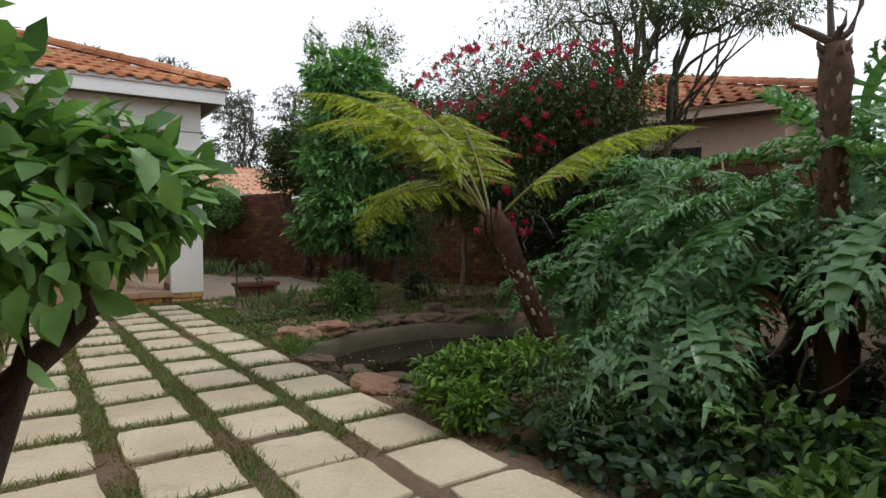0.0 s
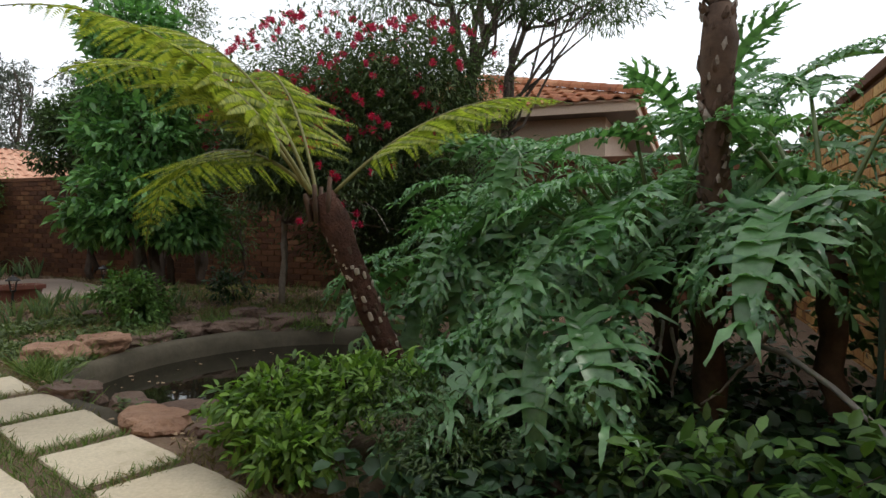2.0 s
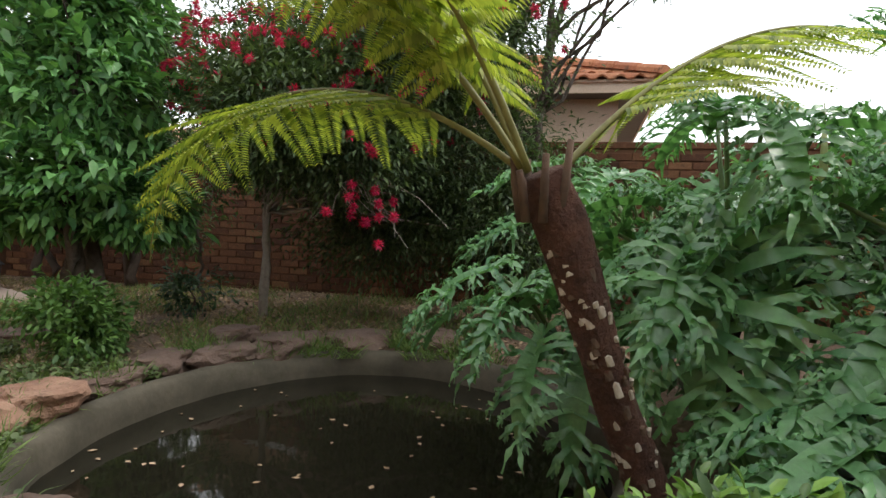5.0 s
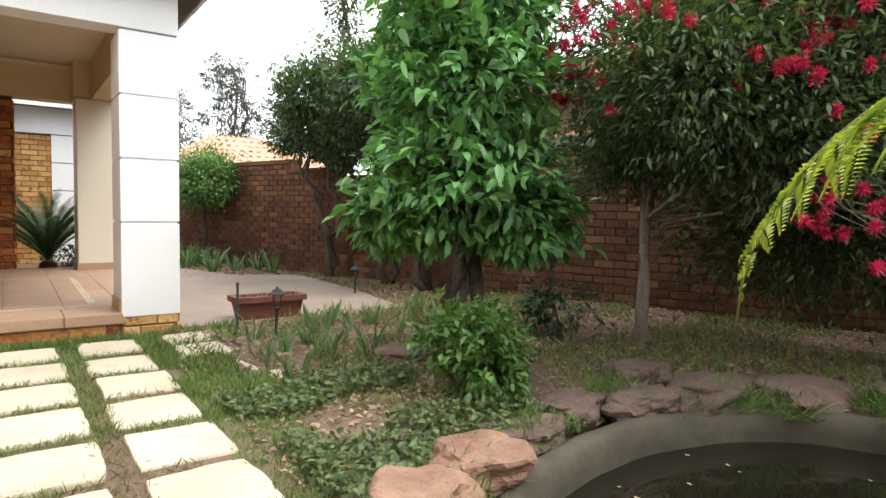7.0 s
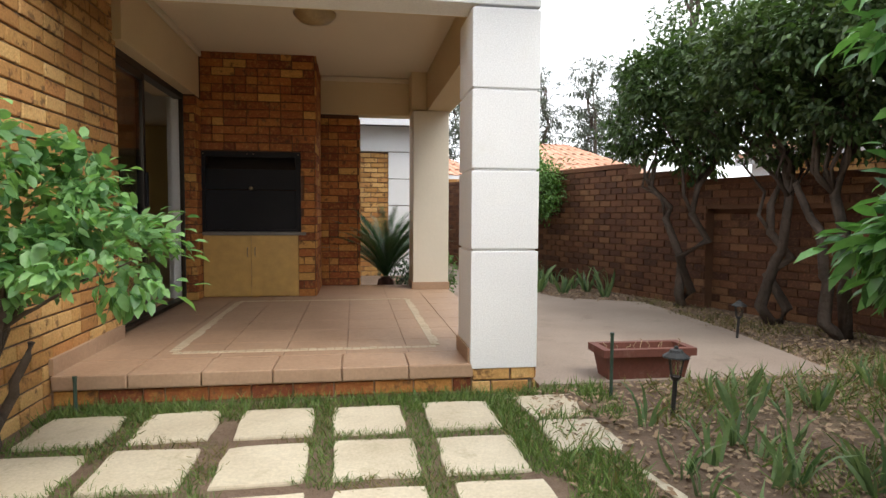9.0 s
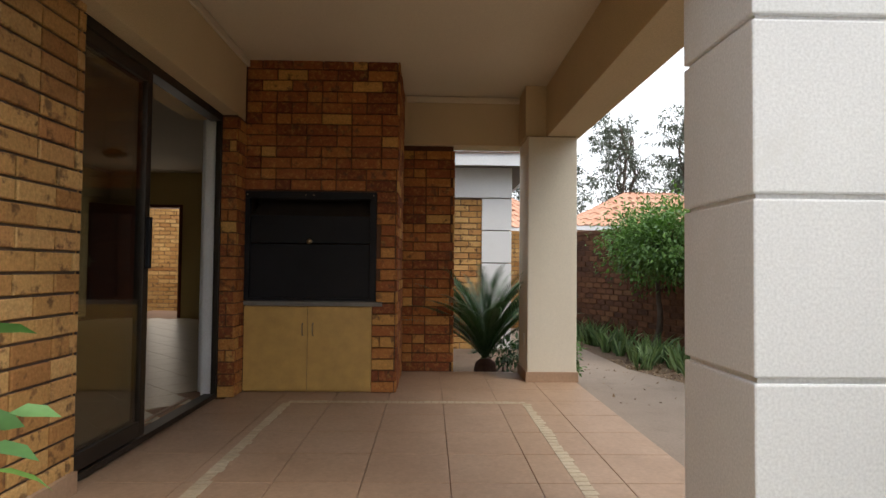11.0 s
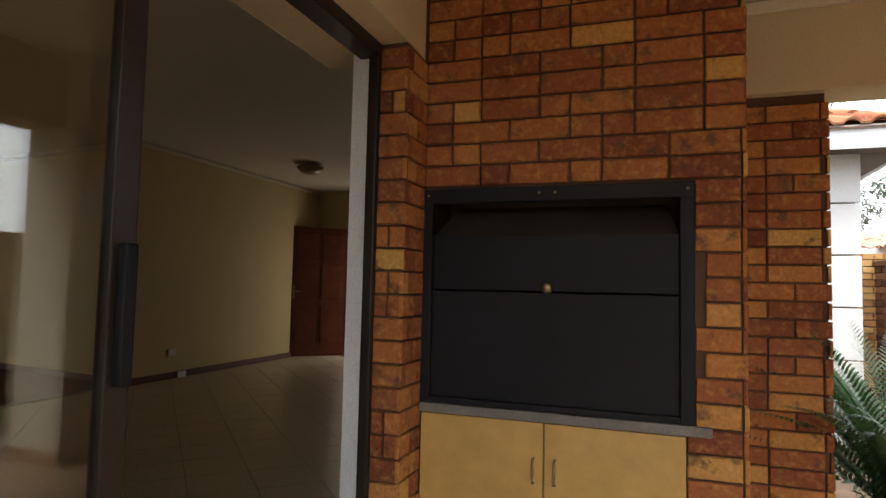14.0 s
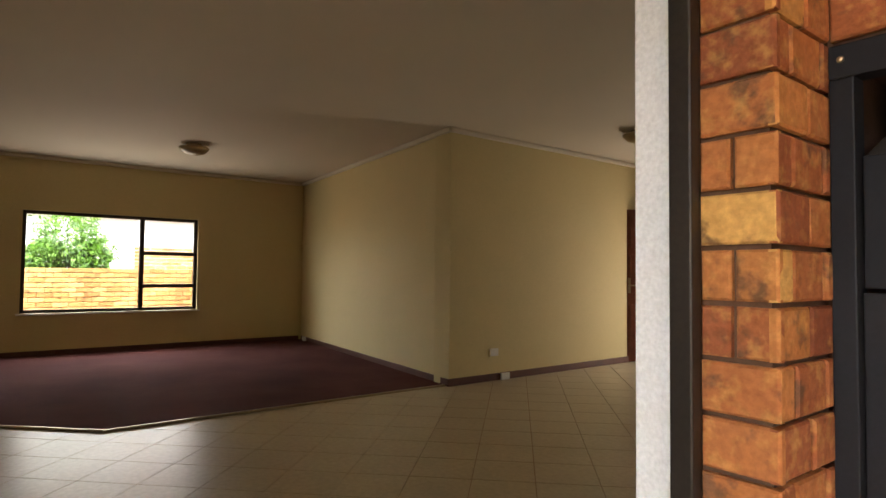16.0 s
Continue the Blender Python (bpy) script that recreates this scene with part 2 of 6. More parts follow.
M_DRY = surface("dead_leaf", (0.25, 0.165, 0.1), (0.46, 0.34, 0.22), 6, 40, 0.9, 0.2)
M_STAKE = surface("green_plastic", (0.03, 0.06, 0.045), (0.05, 0.09, 0.065), 5, 60, 0.5, 0.05)
M_WATER, wmn, wml, wmb = shader("pond_water", 0.04, 0, 0.5)
wmb.inputs["Base Color"].default_value = (0.012, 0.011, 0.007, 1)
bumped(wmn, wml, wmb, noise_tex(wmn, wml, 5, 2).outputs[0], 0.05, 0.02)
L_ROSE = leaf_material("rose_leaf", (0.08, 0.19, 0.07), (0.22, 0.4, 0.15), see=0.38)
L_TREE = leaf_material("glossy_tree_leaf", (0.045, 0.13, 0.045), (0.16, 0.34, 0.11), 0.38)
L_DARK = leaf_material("dark_small_leaf", (0.032, 0.06, 0.024), (0.09, 0.135, 0.05), 0.5)
L_OLIVE = leaf_material("olive_small_leaf", (0.03, 0.055, 0.02), (0.075, 0.13, 0.04), 0.5)
L_FERN = leaf_material("tree_fern_frond", (0.14, 0.2, 0.035), (0.38, 0.41, 0.08), 0.5, 0.45)
L_PHILO = leaf_material("philodendron_leaf", (0.07, 0.185, 0.08), (0.15, 0.31, 0.125), 0.3, 0.3, 0.65)
L_LIME = leaf_material("lime_shrub_leaf", (0.045, 0.1, 0.025), (0.18, 0.32, 0.06), 0.45, 0.35)
L_SHRUB = leaf_material("green_shrub_leaf", (0.05, 0.12, 0.03), (0.12, 0.23, 0.055), 0.45)
L_IVY = leaf_material("ivy_leaf", (0.018, 0.045, 0.022), (0.045, 0.095, 0.042), 0.42)
L_CREEPER = leaf_material("creeper_leaf", (0.05, 0.08, 0.032), (0.14, 0.19, 0.075), 0.5)
L_IRIS = leaf_material("iris_blade", (0.08, 0.15, 0.065), (0.2, 0.29, 0.14), 0.45)
L_GRASS = leaf_material("lawn_blade", (0.075, 0.14, 0.035), (0.17, 0.25, 0.07), 0.5)
L_DRYGRASS = leaf_material("dry_grass_blade", (0.12, 0.12, 0.05), (0.24, 0.2, 0.09), 0.7)
L_RED = leaf_material("crimson_flower", (0.42, 0.01, 0.05), (0.68, 0.035, 0.14), 0.5, 0.35)
# needle tones lifted towards grey: distance haze put into the colour
L_PINE_HAZE = leaf_material("hazed_pine_needles", (0.065, 0.085, 0.065), (0.115, 0.135, 0.105), 0.6, 0.1)
L_CYCAD = leaf_material("cycad_leaf", (0.03, 0.085, 0.035), (0.075, 0.16, 0.06), 0.35, 0.15)


# ---- builders ----
def put(name, me, material, parent=None, label=""):
    ob = new(name, me)
    if material and not me.materials:
        me.materials.append(material)
    if parent:
        ob.parent = parent
        ob.matrix_parent_inverse = parent.matrix_basis.inverted()
    return tagged(ob, label)


def part(name, bm, material, parent=None, label="", smooth=False):
    me = bpy.data.meshes.new(name)
    bmesh.ops.recalc_face_normals(bm, faces=bm.faces)
    bm.to_mesh(me)
    bm.free()
    if smooth:
        me.shade_smooth()
    return put(name, me, material, parent, label)


def thing(name, at, label, category, group="", kind=""):
    e = new(name)
    e.matrix_basis = pose(*at)
    return tagged(e, label, category, group, kind)


def box(bm, lo, hi, bevel=0.0, turn=None):
    """A box between two corners, its edges bevelled; turn: a matrix laid over it."""
    mid = [(a + b) / 2 for a, b in zip(lo, hi)]
    r = bmesh.ops.create_cube(bm, size=1, matrix=Matrix.Translation(mid) @ Matrix.Diagonal((*[b - a for a, b in zip(lo, hi)], 1)))
    vs = r["verts"]
    if bevel:
        es = list({e for v in vs for e in v.link_edges})
        out = bmesh.ops.bevel(bm, geom=es, offset=bevel, segments=2, affect="EDGES", profile=0.6)
        vs = list({v for f in out["faces"] for v in f.verts} | {v for v in vs if v.is_valid})
    if turn:
        bmesh.ops.transform(bm, matrix=turn, verts=vs)
    return vs


def boxes(*items, bevel=0.0, turn=None):
    bm = bmesh.new()
    for lo, hi in items:
        box(bm, lo, hi, bevel, turn)
    return bm


def tube(bm, pts, radii, sides=8, wobble=0.0, seed=0):
    """A tapered limb along points."""
    rnd = random.Random(seed)
    rings = []
    for i, (p, r) in enumerate(zip(pts, radii)):
        p = Vector(p)
        d = (Vector(pts[min(i + 1, len(pts) - 1)]) - Vector(pts[max(i - 1, 0)])).normalized()
        a = d.orthogonal().normalized() if abs(d.z) > 0.95 else d.cross(Vector((0, 0, 1))).normalized()
        b = d.cross(a)
        rings.append([bm.verts.new(p + (a * math.cos(k * math.tau / sides) + b * math.sin(k * math.tau / sides)) * r * (1 + wobble * rnd.uniform(-1, 1))) for k in range(sides)])
    for q, w in zip(rings, rings[1:]):
        for k in range(sides):
            bm.faces.new((q[k], q[(k + 1) % sides], w[(k + 1) % sides], w[k]))
    bm.faces.new(rings[0][::-1])
    bm.faces.new(rings[-1])


def limb(a, b, n=6, bend=0.08, seed=0):
    rnd = random.Random(seed)
    a, b = Vector(a), Vector(b)
    s = (b - a).length * bend
    return [a.lerp(b, i / n) + (Vector([rnd.uniform(-s, s) for _ in range(3)]) if 0 < i < n else Vector()) for i in range(n + 1)]


def lathe(bm, profile, sides=24, at=(0, 0, 0)):
    rings = [[bm.verts.new((at[0] + r * math.cos(k * math.tau / sides), at[1] + r * math.sin(k * math.tau / sides), at[2] + z)) for k in range(sides)] for r, z in profile]
    for q, w in zip(rings, rings[1:]):
        for k in range(sides):
            bm.faces.new((q[k], q[(k + 1) % sides], w[(k + 1) % sides], w[k]))
    if profile[0][0] > 1e-4:
        bm.faces.new(rings[0][::-1])
    if profile[-1][0] > 1e-4:
        bm.faces.new(rings[-1])


def rough_lump(bm, at, size, seed, cuts=3, jag=0.3):
    """An uneven stone."""
    r = bmesh.ops.create_icosphere(bm, subdivisions=cuts, radius=1.0)
    o = Vector((seed * 3.7, seed * 1.3, 0))
    for v in r["verts"]:
        k = 1 + jag * noise.noise(v.co * 1.1 + o) + jag * 0.5 * noise.noise(v.co * 2.7 + o) + 0.15 * jag * noise.noise(v.co * 7 + o)
        c = v.co * k
        c.z = max(min(c.z, 0.62 + 0.12 * noise.noise(v.co * 2 + o)), -0.5)
        v.co = Vector(at) + Vector((c.x * size[0], c.y * size[1], c.z * size[2]))


BRICKS = {}


def brick_mesh(length, mat, thick=0.014, high=0.073):
    key = (round(length, 3), mat.name, high)
    if key not in BRICKS:
        a, z, i = length / 2, high / 2, 0.004
        v = [(-a, 0, -z), (a, 0, -z), (a, 0, z), (-a, 0, z), (-a, -thick + i, -z), (a, -thick + i, -z), (a, -thick + i, z), (-a, -thick + i, z),
             (-a + i, -thick, -z + i), (a - i, -thick, -z + i), (a - i, -thick, z - i), (-a + i, -thick, z - i)]
        f = [(8, 9, 10, 11)] + [(0 + k, (k + 1) % 4, 4 + (k + 1) % 4, 4 + k) for k in range(4)] + [(4 + k, 4 + (k + 1) % 4, 8 + (k + 1) % 4, 8 + k) for k in range(4)]
        me = bpy.data.meshes.new("brick")
        me.from_pydata(v, [], f)
        me.materials.append(mat)
        BRICKS[key] = me
    return BRICKS[key]


def brick_face(parent, at, yaw, length, z0, z1, near=None, far=None, holes=(), shift=0.0, unit=0.222, mix=0.3, seed=1):
    """Courses of bricks on a face that starts at `at`, runs along its own x and looks to its own -y. near: material of single bricks; far: of bricks joined into one piece."""
    rnd, m = random.Random(seed), pose(at[0], at[1], 0, 0, 0, yaw)
    verts, faces, count = [], [], 0
    pitch, joint, high = (0.085, 0.008, 0.0765) if near == M_BRICK else (0.085, 0.011, 0.073)
    row = 0
    z = z0
    while z + 0.05 < z1:
        u = -(unit + joint) * (0.5 if row % 2 else 0.0) - shift
        while u < length - 0.02:
            size = 0.106 if unit > 0.2 and near and rnd.random() < mix else unit
            a, b = max(u, 0.0), min(u + size, length)
            u += size + joint
            if b - a < 0.03:
                continue
            mid, zc = (a + b) / 2, z + 0.042
            cut = [h for h in holes if a < h[1] and b > h[0] and zc > h[2] and zc < h[3]]
            for h in cut:
                if a < h[0] < b:
                    b = h[0] - 0.004
                elif a < h[1] < b:
                    a = h[1] + 0.004
                else:
                    a = b
            if b - a < 0.03:
                continue
            mid = (a + b) / 2
            w = m @ pose(mid, rnd.uniform(-0.002, 0.002), zc, 0, rnd.uniform(-0.4, 0.4), rnd.uniform(-0.5, 0.5))
            if near and count < 300:
                ob = put("brick", brick_mesh(b - a, near, high=high), near, parent)
                ob.matrix_world = w
                ob.matrix_parent_inverse = parent.matrix_basis.inverted()
                ob.matrix_basis = w
                count += 1
            else:
                me = brick_mesh(b - a, far or near, high=high)
                n0 = len(verts)
                verts += [w @ v.co for v in me.vertices]
                faces += [tuple(n0 + k for k in p.vertices) for p in me.polygons]
        z += pitch
        row += 1
    if verts:
        me = bpy.data.meshes.new("bricks")
        me.from_pydata([tuple(v) for v in verts], [], faces)
        tagged(put("bricks", me, far or near, parent), kind="stuff")


def plank(parent, name, lo, hi, mat, label="", bevel=0.003):
    return part(name, boxes((lo, hi), bevel=bevel), mat, parent, label)


def roof_slope(bm, a, b, top_a, top_b, step=0.2, course=0.33):
    """Rows of curved clay tiles on the slope between the eave a-b and the upper edge."""
    a, b, c, d = map(Vector, (a, b, top_a, top_b))
    n_up = max(1, int(((c + d) / 2 - (a + b) / 2).length / course))
    down = Vector((0, 0, -0.02))
    bm.faces.new([bm.verts.new(p + down) for p in (a, b, d, c)])
    for j in range(n_up):
        p0, p1 = a.lerp(c, j / n_up), b.lerp(d, j / n_up)
        q0, q1 = a.lerp(c, (j + 1.12) / n_up), b.lerp(d, (j + 1.12) / n_up)
        n = max(1, int(round((p1 - p0).length / step)))
        up = (q0 - p0).cross(p1 - p0).normalized()
        if up.z < 0:
            up = -up
        for i in range(n):
            l0, l1, h0, h1 = p0.lerp(p1, i / n), p0.lerp(p1, (i + 1) / n), q0.lerp(q1, i / n), q0.lerp(q1, (i + 1) / n)
            low = [l0.lerp(l1, k / 6) + up * (0.045 * math.sin(math.pi * min(k / 4, 1)) + 0.03) for k in range(7)]
            high = [h0.lerp(h1, k / 6) + up * (0.045 * math.sin(math.pi * min(k / 4, 1)) + 0.004) for k in range(7)]
            lv, hv = [bm.verts.new(v) for v in low], [bm.verts.new(v) for v in high]
            uv = [bm.verts.new(v - up * 0.022) for v in low]
            for k in range(6):
                bm.faces.new((lv[k], lv[k + 1], hv[k + 1], hv[k]))
                bm.faces.new((uv[k], uv[k + 1], lv[k + 1], lv[k]))


def ridge_tiles(bm, a, b, r=0.1, seg=0.38):
    a, b = Vector(a), Vector(b)
    n = max(1, int((b - a).length / seg))
    d = (b - a).normalized()
    s = d.cross(Vector((0, 0, 1))).normalized()
    for i in range(n):
        p, q = a.lerp(b, i / n), a.lerp(b, (i + 1.1) / n)
        rings = []
        for e, rr in ((p, r * 1.12), (q, r)):
            rings.append([bm.verts.new(e + s * rr * math.cos(k * math.pi / 6) + Vector((0, 0, rr * math.sin(k * math.pi / 6)))) for k in range(7)])
        for k in range(6):
            bm.faces.new((rings[0][k], rings[0][k + 1], rings[1][k + 1], rings[1][k]))
        bm.faces.new(rings[0])


# ---- ground ----
POND = (4.05, -4.45, 1.27, 1.24)


def ground_z(x, y):
    d = math.hypot((x - POND[0]) / POND[2], (y - POND[1]) / POND[3])
    z = 0.006
    if x > 2.75 and y < 0.0:
        z += min(1, max(0, (d - 1.12) / 0.3)) * (0.05 * min(1, (x - 2.75) / 1.5) + 0.025 * noise.noise(Vector((x * 1.7, y * 1.7, 0))))
    if d < 1.25:
        k = min(1, max(0, (1.14 - d) / 0.16))
        z -= 0.55 * k * k * (3 - 2 * k)
    if math.hypot(x, y) > 30:
        z = -0.05
    return z


def make_ground():
    def axis(lo, hi, step):
        near = list(np.arange(lo, hi + 1e-6, step))
        return [-900, -300, -100, -40, -20] + near + [20, 40, 100, 300, 900]
    xs, ys = axis(-12, 13, 0.125), axis(-13, 12, 0.125)
    v = [(x, y, ground_z(x, y)) for y in ys for x in xs]
    w = len(xs)
    f = [(j * w + i, j * w + i + 1, (j + 1) * w + i + 1, (j + 1) * w + i) for j in range(len(ys) - 1) for i in range(w - 1)]
    me = bpy.data.meshes.new("ground")
    me.from_pydata(v, [], f)
    me.shade_smooth()
    tagged(put("ground", me, M_SOIL), "dark garden soil with moss and leaf mould", "ground", kind="structure")


make_ground()

# ---- patio ----
F = 0.19
patio = thing("floor_patio", (1.5, 2, 0), "terracotta tiled patio floor with a mosaic border", "floor", kind="structure")
plank(patio, "slab", (0.0, 0.035, -0.1), (2.62, 4.06, 0.178), M_TILE, bevel=0)
plank(patio, "slab", (2.62, 0.45, -0.1), (2.97, 4.06, 0.177), M_TILE, bevel=0)
for i in range(7):
    for j in range(9):
        x0, y0 = 0.27 + i * 0.39, 0.35 + j * 0.415
        if y0 < 4.0:
            plank(patio, "tile", (x0, y0, 0.165), (min(x0 + 0.3865, 2.97), min(y0 + 0.4115, 4.06), F), M_TILE)
for i in range(6):
    plank(patio, "nosing_tile", (0.27 + i * 0.384, 0.0, 0.11), (0.27 + i * 0.384 + 0.378, 0.343, F + 0.001), M_TILE, bevel=0.008)
brick_face(patio, (0.27, 0.035), 0, 2.3, 0.02, 0.11, M_BRICK, M_BRICK_RUST, seed=4)


def mosaic(x0, y0, x1, y1, n):
    bm = bmesh.new()
    rnd = random.Random(int(x0 * 100 + y0 * 10))
    for i in range(n):
        t0, t1 = i / n, (i + 0.86) / n
        w = 0.035
        if abs(x1 - x0) > abs(y1 - y0):
            box(bm, (x0 + (x1 - x0) * t0, y0 - w, F - 0.002), (x0 + (x1 - x0) * t1, y0 + w * rnd.uniform(0.4, 1), F + 0.003))
        else:
            box(bm, (x0 - w, y0 + (y1 - y0) * t0, F - 0.002), (x0 + w * rnd.uniform(0.4, 1), y0 + (y1 - y0) * t1, F + 0.003))
    part("mosaic_strip", bm, M_MOSAIC, patio, "pale chipped stone mosaic strip")


mosaic(0.75, 0.5, 2.42, 0.5, 30)
mosaic(0.75, 2.78, 2.42, 2.78, 30)
mosaic(0.75, 0.54, 0.75, 2.74, 40)
mosaic(2.42, 0.54, 2.42, 2.74, 40)
bm = boxes(((0.25, 0.02, F), (0.275, 1.05, F + 0.09)), ((0.02, 1.08, F), (0.04, 2.8, F + 0.02)))
part("skirting_tile", bm, M_TILE, patio)


# ---- pillars and beams of the patio ----
def pillar(name, x0, y0, x1, y1, z0, z1, grooves, tone, label):
    p = thing(name, ((x0 + x1) / 2, (y0 + y1) / 2, z0), label, "pillar", kind="structure")
    edges = [z0] + [g for g in grooves if z0 < g < z1] + [z1]
    for a, b in zip(edges, edges[1:]):
        plank(p, "plaster_block", (x0, y0, a + 0.007), (x1, y1, b - 0.007), tone, bevel=0.006)
    plank(p, "core", (x0 + 0.014, y0 + 0.014, z0 + 0.01), (x1 - 0.014, y1 - 0.014, z1), tone, bevel=0)
    return p


G = [0.86, 1.33, 1.795, 2.265]
front = pillar("pillar_front", 2.55, 0.0, 2.955, 0.42, 0.15, 2.26, G, M_WHITE, "white plastered square pillar with horizontal grooves on a brick plinth")
plank(front, "plinth", (2.575, 0.02, -0.1), (2.93, 0.4, 0.157), M_MORTAR, bevel=0)
brick_face(front, (2.565, 0.02), 0, 0.375, 0.0, 0.16, M_BRICK_GOLD)
brick_face(front, (2.94, 0.02), 90, 0.38, 0.0, 0.16, M_BRICK_GOLD)
plank(front, "skirting", (2.537, 0.02, F), (2.552, 0.42, F + 0.09), M_TILE)
back = thing("pillar_back", (2.75, 3.8, F), "cream plastered pillar with a tiled skirting", "pillar", kind="structure")
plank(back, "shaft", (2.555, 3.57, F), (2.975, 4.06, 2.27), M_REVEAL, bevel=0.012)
plank(back, "skirting", (2.543, 3.558, F), (2.987, 4.05, F + 0.085), M_TILE)
plank(back, "switch_plate", (2.549, 3.7, 0.46), (2.556, 3.77, 0.58), M_PLASTIC)
beams = thing("beams_patio", (1.5, 2, 2.27), "plastered beams round the patio roof", "beam", kind="structure")
plank(beams, "front_beam", (0.24, 0.0, 2.272), (2.955, 0.25, 2.9), M_WHITE, bevel=0.006)
plank(beams, "front_lining", (0.3, 0.252, 2.275), (2.688, 0.27, 2.72), M_CREAM)
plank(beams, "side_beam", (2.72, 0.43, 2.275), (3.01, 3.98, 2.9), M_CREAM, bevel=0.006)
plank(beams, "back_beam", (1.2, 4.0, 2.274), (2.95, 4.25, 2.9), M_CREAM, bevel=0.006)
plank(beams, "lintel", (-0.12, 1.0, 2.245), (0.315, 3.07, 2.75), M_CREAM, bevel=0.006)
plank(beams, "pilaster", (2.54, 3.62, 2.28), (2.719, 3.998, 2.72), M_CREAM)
tagged(part("ceiling_patio", boxes(((0.2, 0.2, 2.72), (2.9, 4.1, 2.8))), M_CEIL), "cream painted patio ceiling", "ceiling", kind="structure")
bm = boxes(((0.316, 0.3, 2.66), (0.34, 3.08, 2.715)), ((1.5, 3.97, 2.66), (2.57, 3.998, 2.715)), bevel=0.01)
tagged(part("trim_cornice", bm, M_CEIL), "narrow painted ceiling cornice", "cornice", kind="structure")


# ---- barbecue wall ----
braai = thing("wall_barbecue", (0.9, 3.3, F), "reddish clinker brick chimney wall with a built-in barbecue", "wall", kind="structure")
bm = boxes(((0.3, 3.102, 0.0), (0.312, 4.1, 2.72)), ((0.3, 3.104, 1.712), (1.466, 3.7, 2.72)), ((1.291, 3.106, 0.0), (1.467, 4.1, 0.856)), ((1.318, 3.106, 0.856), (1.467, 4.1, 1.713)), ((0.3, 3.5, 0.0), (1.466, 3.72, 1.72)), ((0.3, 3.12, 0.0), (1.3, 3.5, 0.3)), ((0.3, 3.12, 0.70), (1.3, 3.5, 0.81)))
part("core", bm, M_MORTAR_GREY, braai)
brick_face(braai, (0.32, 3.102), 0, 1.155, F, 2.72, M_BRICK, M_BRICK_RUST, [(-0.1, 0.995, 0.865, 1.705), (-0.1, 0.968, 0.1, 0.87)], seed=7)
brick_face(braai, (1.468, 3.09), 90, 0.95, F, 2.72, M_BRICK, M_BRICK_RUST, seed=8)
pier = thing("wall_pier", (0.25, 3.0, F), "brick pier between the sliding door and the barbecue", "wall", kind="structure")
plank(pier, "core", (0.15, 2.9, 0.0), (0.306, 3.6, 2.245), M_MORTAR_GREY, bevel=0)
brick_face(pier, (0.205, 2.9), 0, 0.117, F, 2.245, M_BRICK, unit=0.222, shift=0.06, seed=9)
brick_face(pier, (0.308, 2.886), 90, 0.205, F, 2.245, M_BRICK, unit=0.106, seed=10)
stub = thing("wall_stub", (1.7, 4.1, F), "brick stub wall beside the barbecue", "wall", kind="structure")
plank(stub, "core", (1.3, 4.064, 0.0), (1.936, 4.25, 2.273), M_MORTAR_GREY, bevel=0)
brick_face(stub, (1.46, 4.062), 0, 0.49, F, 2.273, M_BRICK, M_BRICK_RUST, seed=11)
brick_face(stub, (1.938, 4.05), 90, 0.2, F, 2.273, M_BRICK, seed=12)

oven = thing("barbecue_oven", (0.81, 3.09, 0.86), "black steel built-in barbecue with its sliding shutter closed", "barbecue")
bm = boxes(((0.322, 3.074, 1.655), (1.317, 3.12, 1.71)), ((0.322, 3.075, 0.882), (0.358, 3.12, 1.655)), ((1.27, 3.075, 0.882), (1.317, 3.12, 1.655)), ((0.358, 3.077, 0.882), (1.27, 3.12, 0.902)), bevel=0.003)
part("frame", bm, M_STEEL, oven)
plank(oven, "lower_shutter", (0.36, 3.092, 0.903), (1.268, 3.104, 1.312), M_STEEL)
plank(oven, "upper_shutter", (0.36, 3.1, 1.318), (1.268, 3.112, 1.53), M_STEEL)
bm = bmesh.new()
vs = [bm.verts.new(c) for c in ((0.36, 3.112, 1.53), (1.268, 3.112, 1.53), (1.23, 3.3, 1.66), (0.4, 3.3, 1.66))]
bm.faces.new(vs)
box(bm, (0.358, 3.3, 1.5), (1.27, 3.31, 1.71))
part("smoke_hood", bm, M_SOOT, oven, "sooty sloping hood plate")
bm = bmesh.new()
lathe(bm, [(0.011, 0), (0.011, 0.02), (0.02, 0.024), (0.022, 0.034), (0.015, 0.044), (0.0, 0.046)], 16)
bmesh.ops.transform(bm, matrix=pose(0.815, 3.092, 1.33, 90), verts=bm.verts)
part("knob", bm, M_BRASS, oven, "round brass knob", True)
for sx in (0.78, 0.84, 0.34, 1.295):
    bm = bmesh.new()
    lathe(bm, [(0.006, 0), (0.005, 0.003), (0, 0.004)], 10)
    bmesh.ops.transform(bm, matrix=pose(sx, 3.074, 1.685, 90), verts=bm.verts)
    part("screw", bm, M_BRASS, oven)
shelf = thing("slab_barbecue", (0.8, 3.09, 0.82), "grey stone slab under the barbecue", "slab")
plank(shelf, "slab", (0.322, 3.072, 0.842), (1.37, 3.5, 0.877), M_SLATE, bevel=0.005)
cab = thing("barbecue_cupboard", (0.8, 3.09, F), "beech laminate two-door cupboard under the barbecue", "cupboard")
plank(cab, "body", (0.325, 3.11, F + 0.002), (1.29, 3.49, 0.84), M_BEECH)
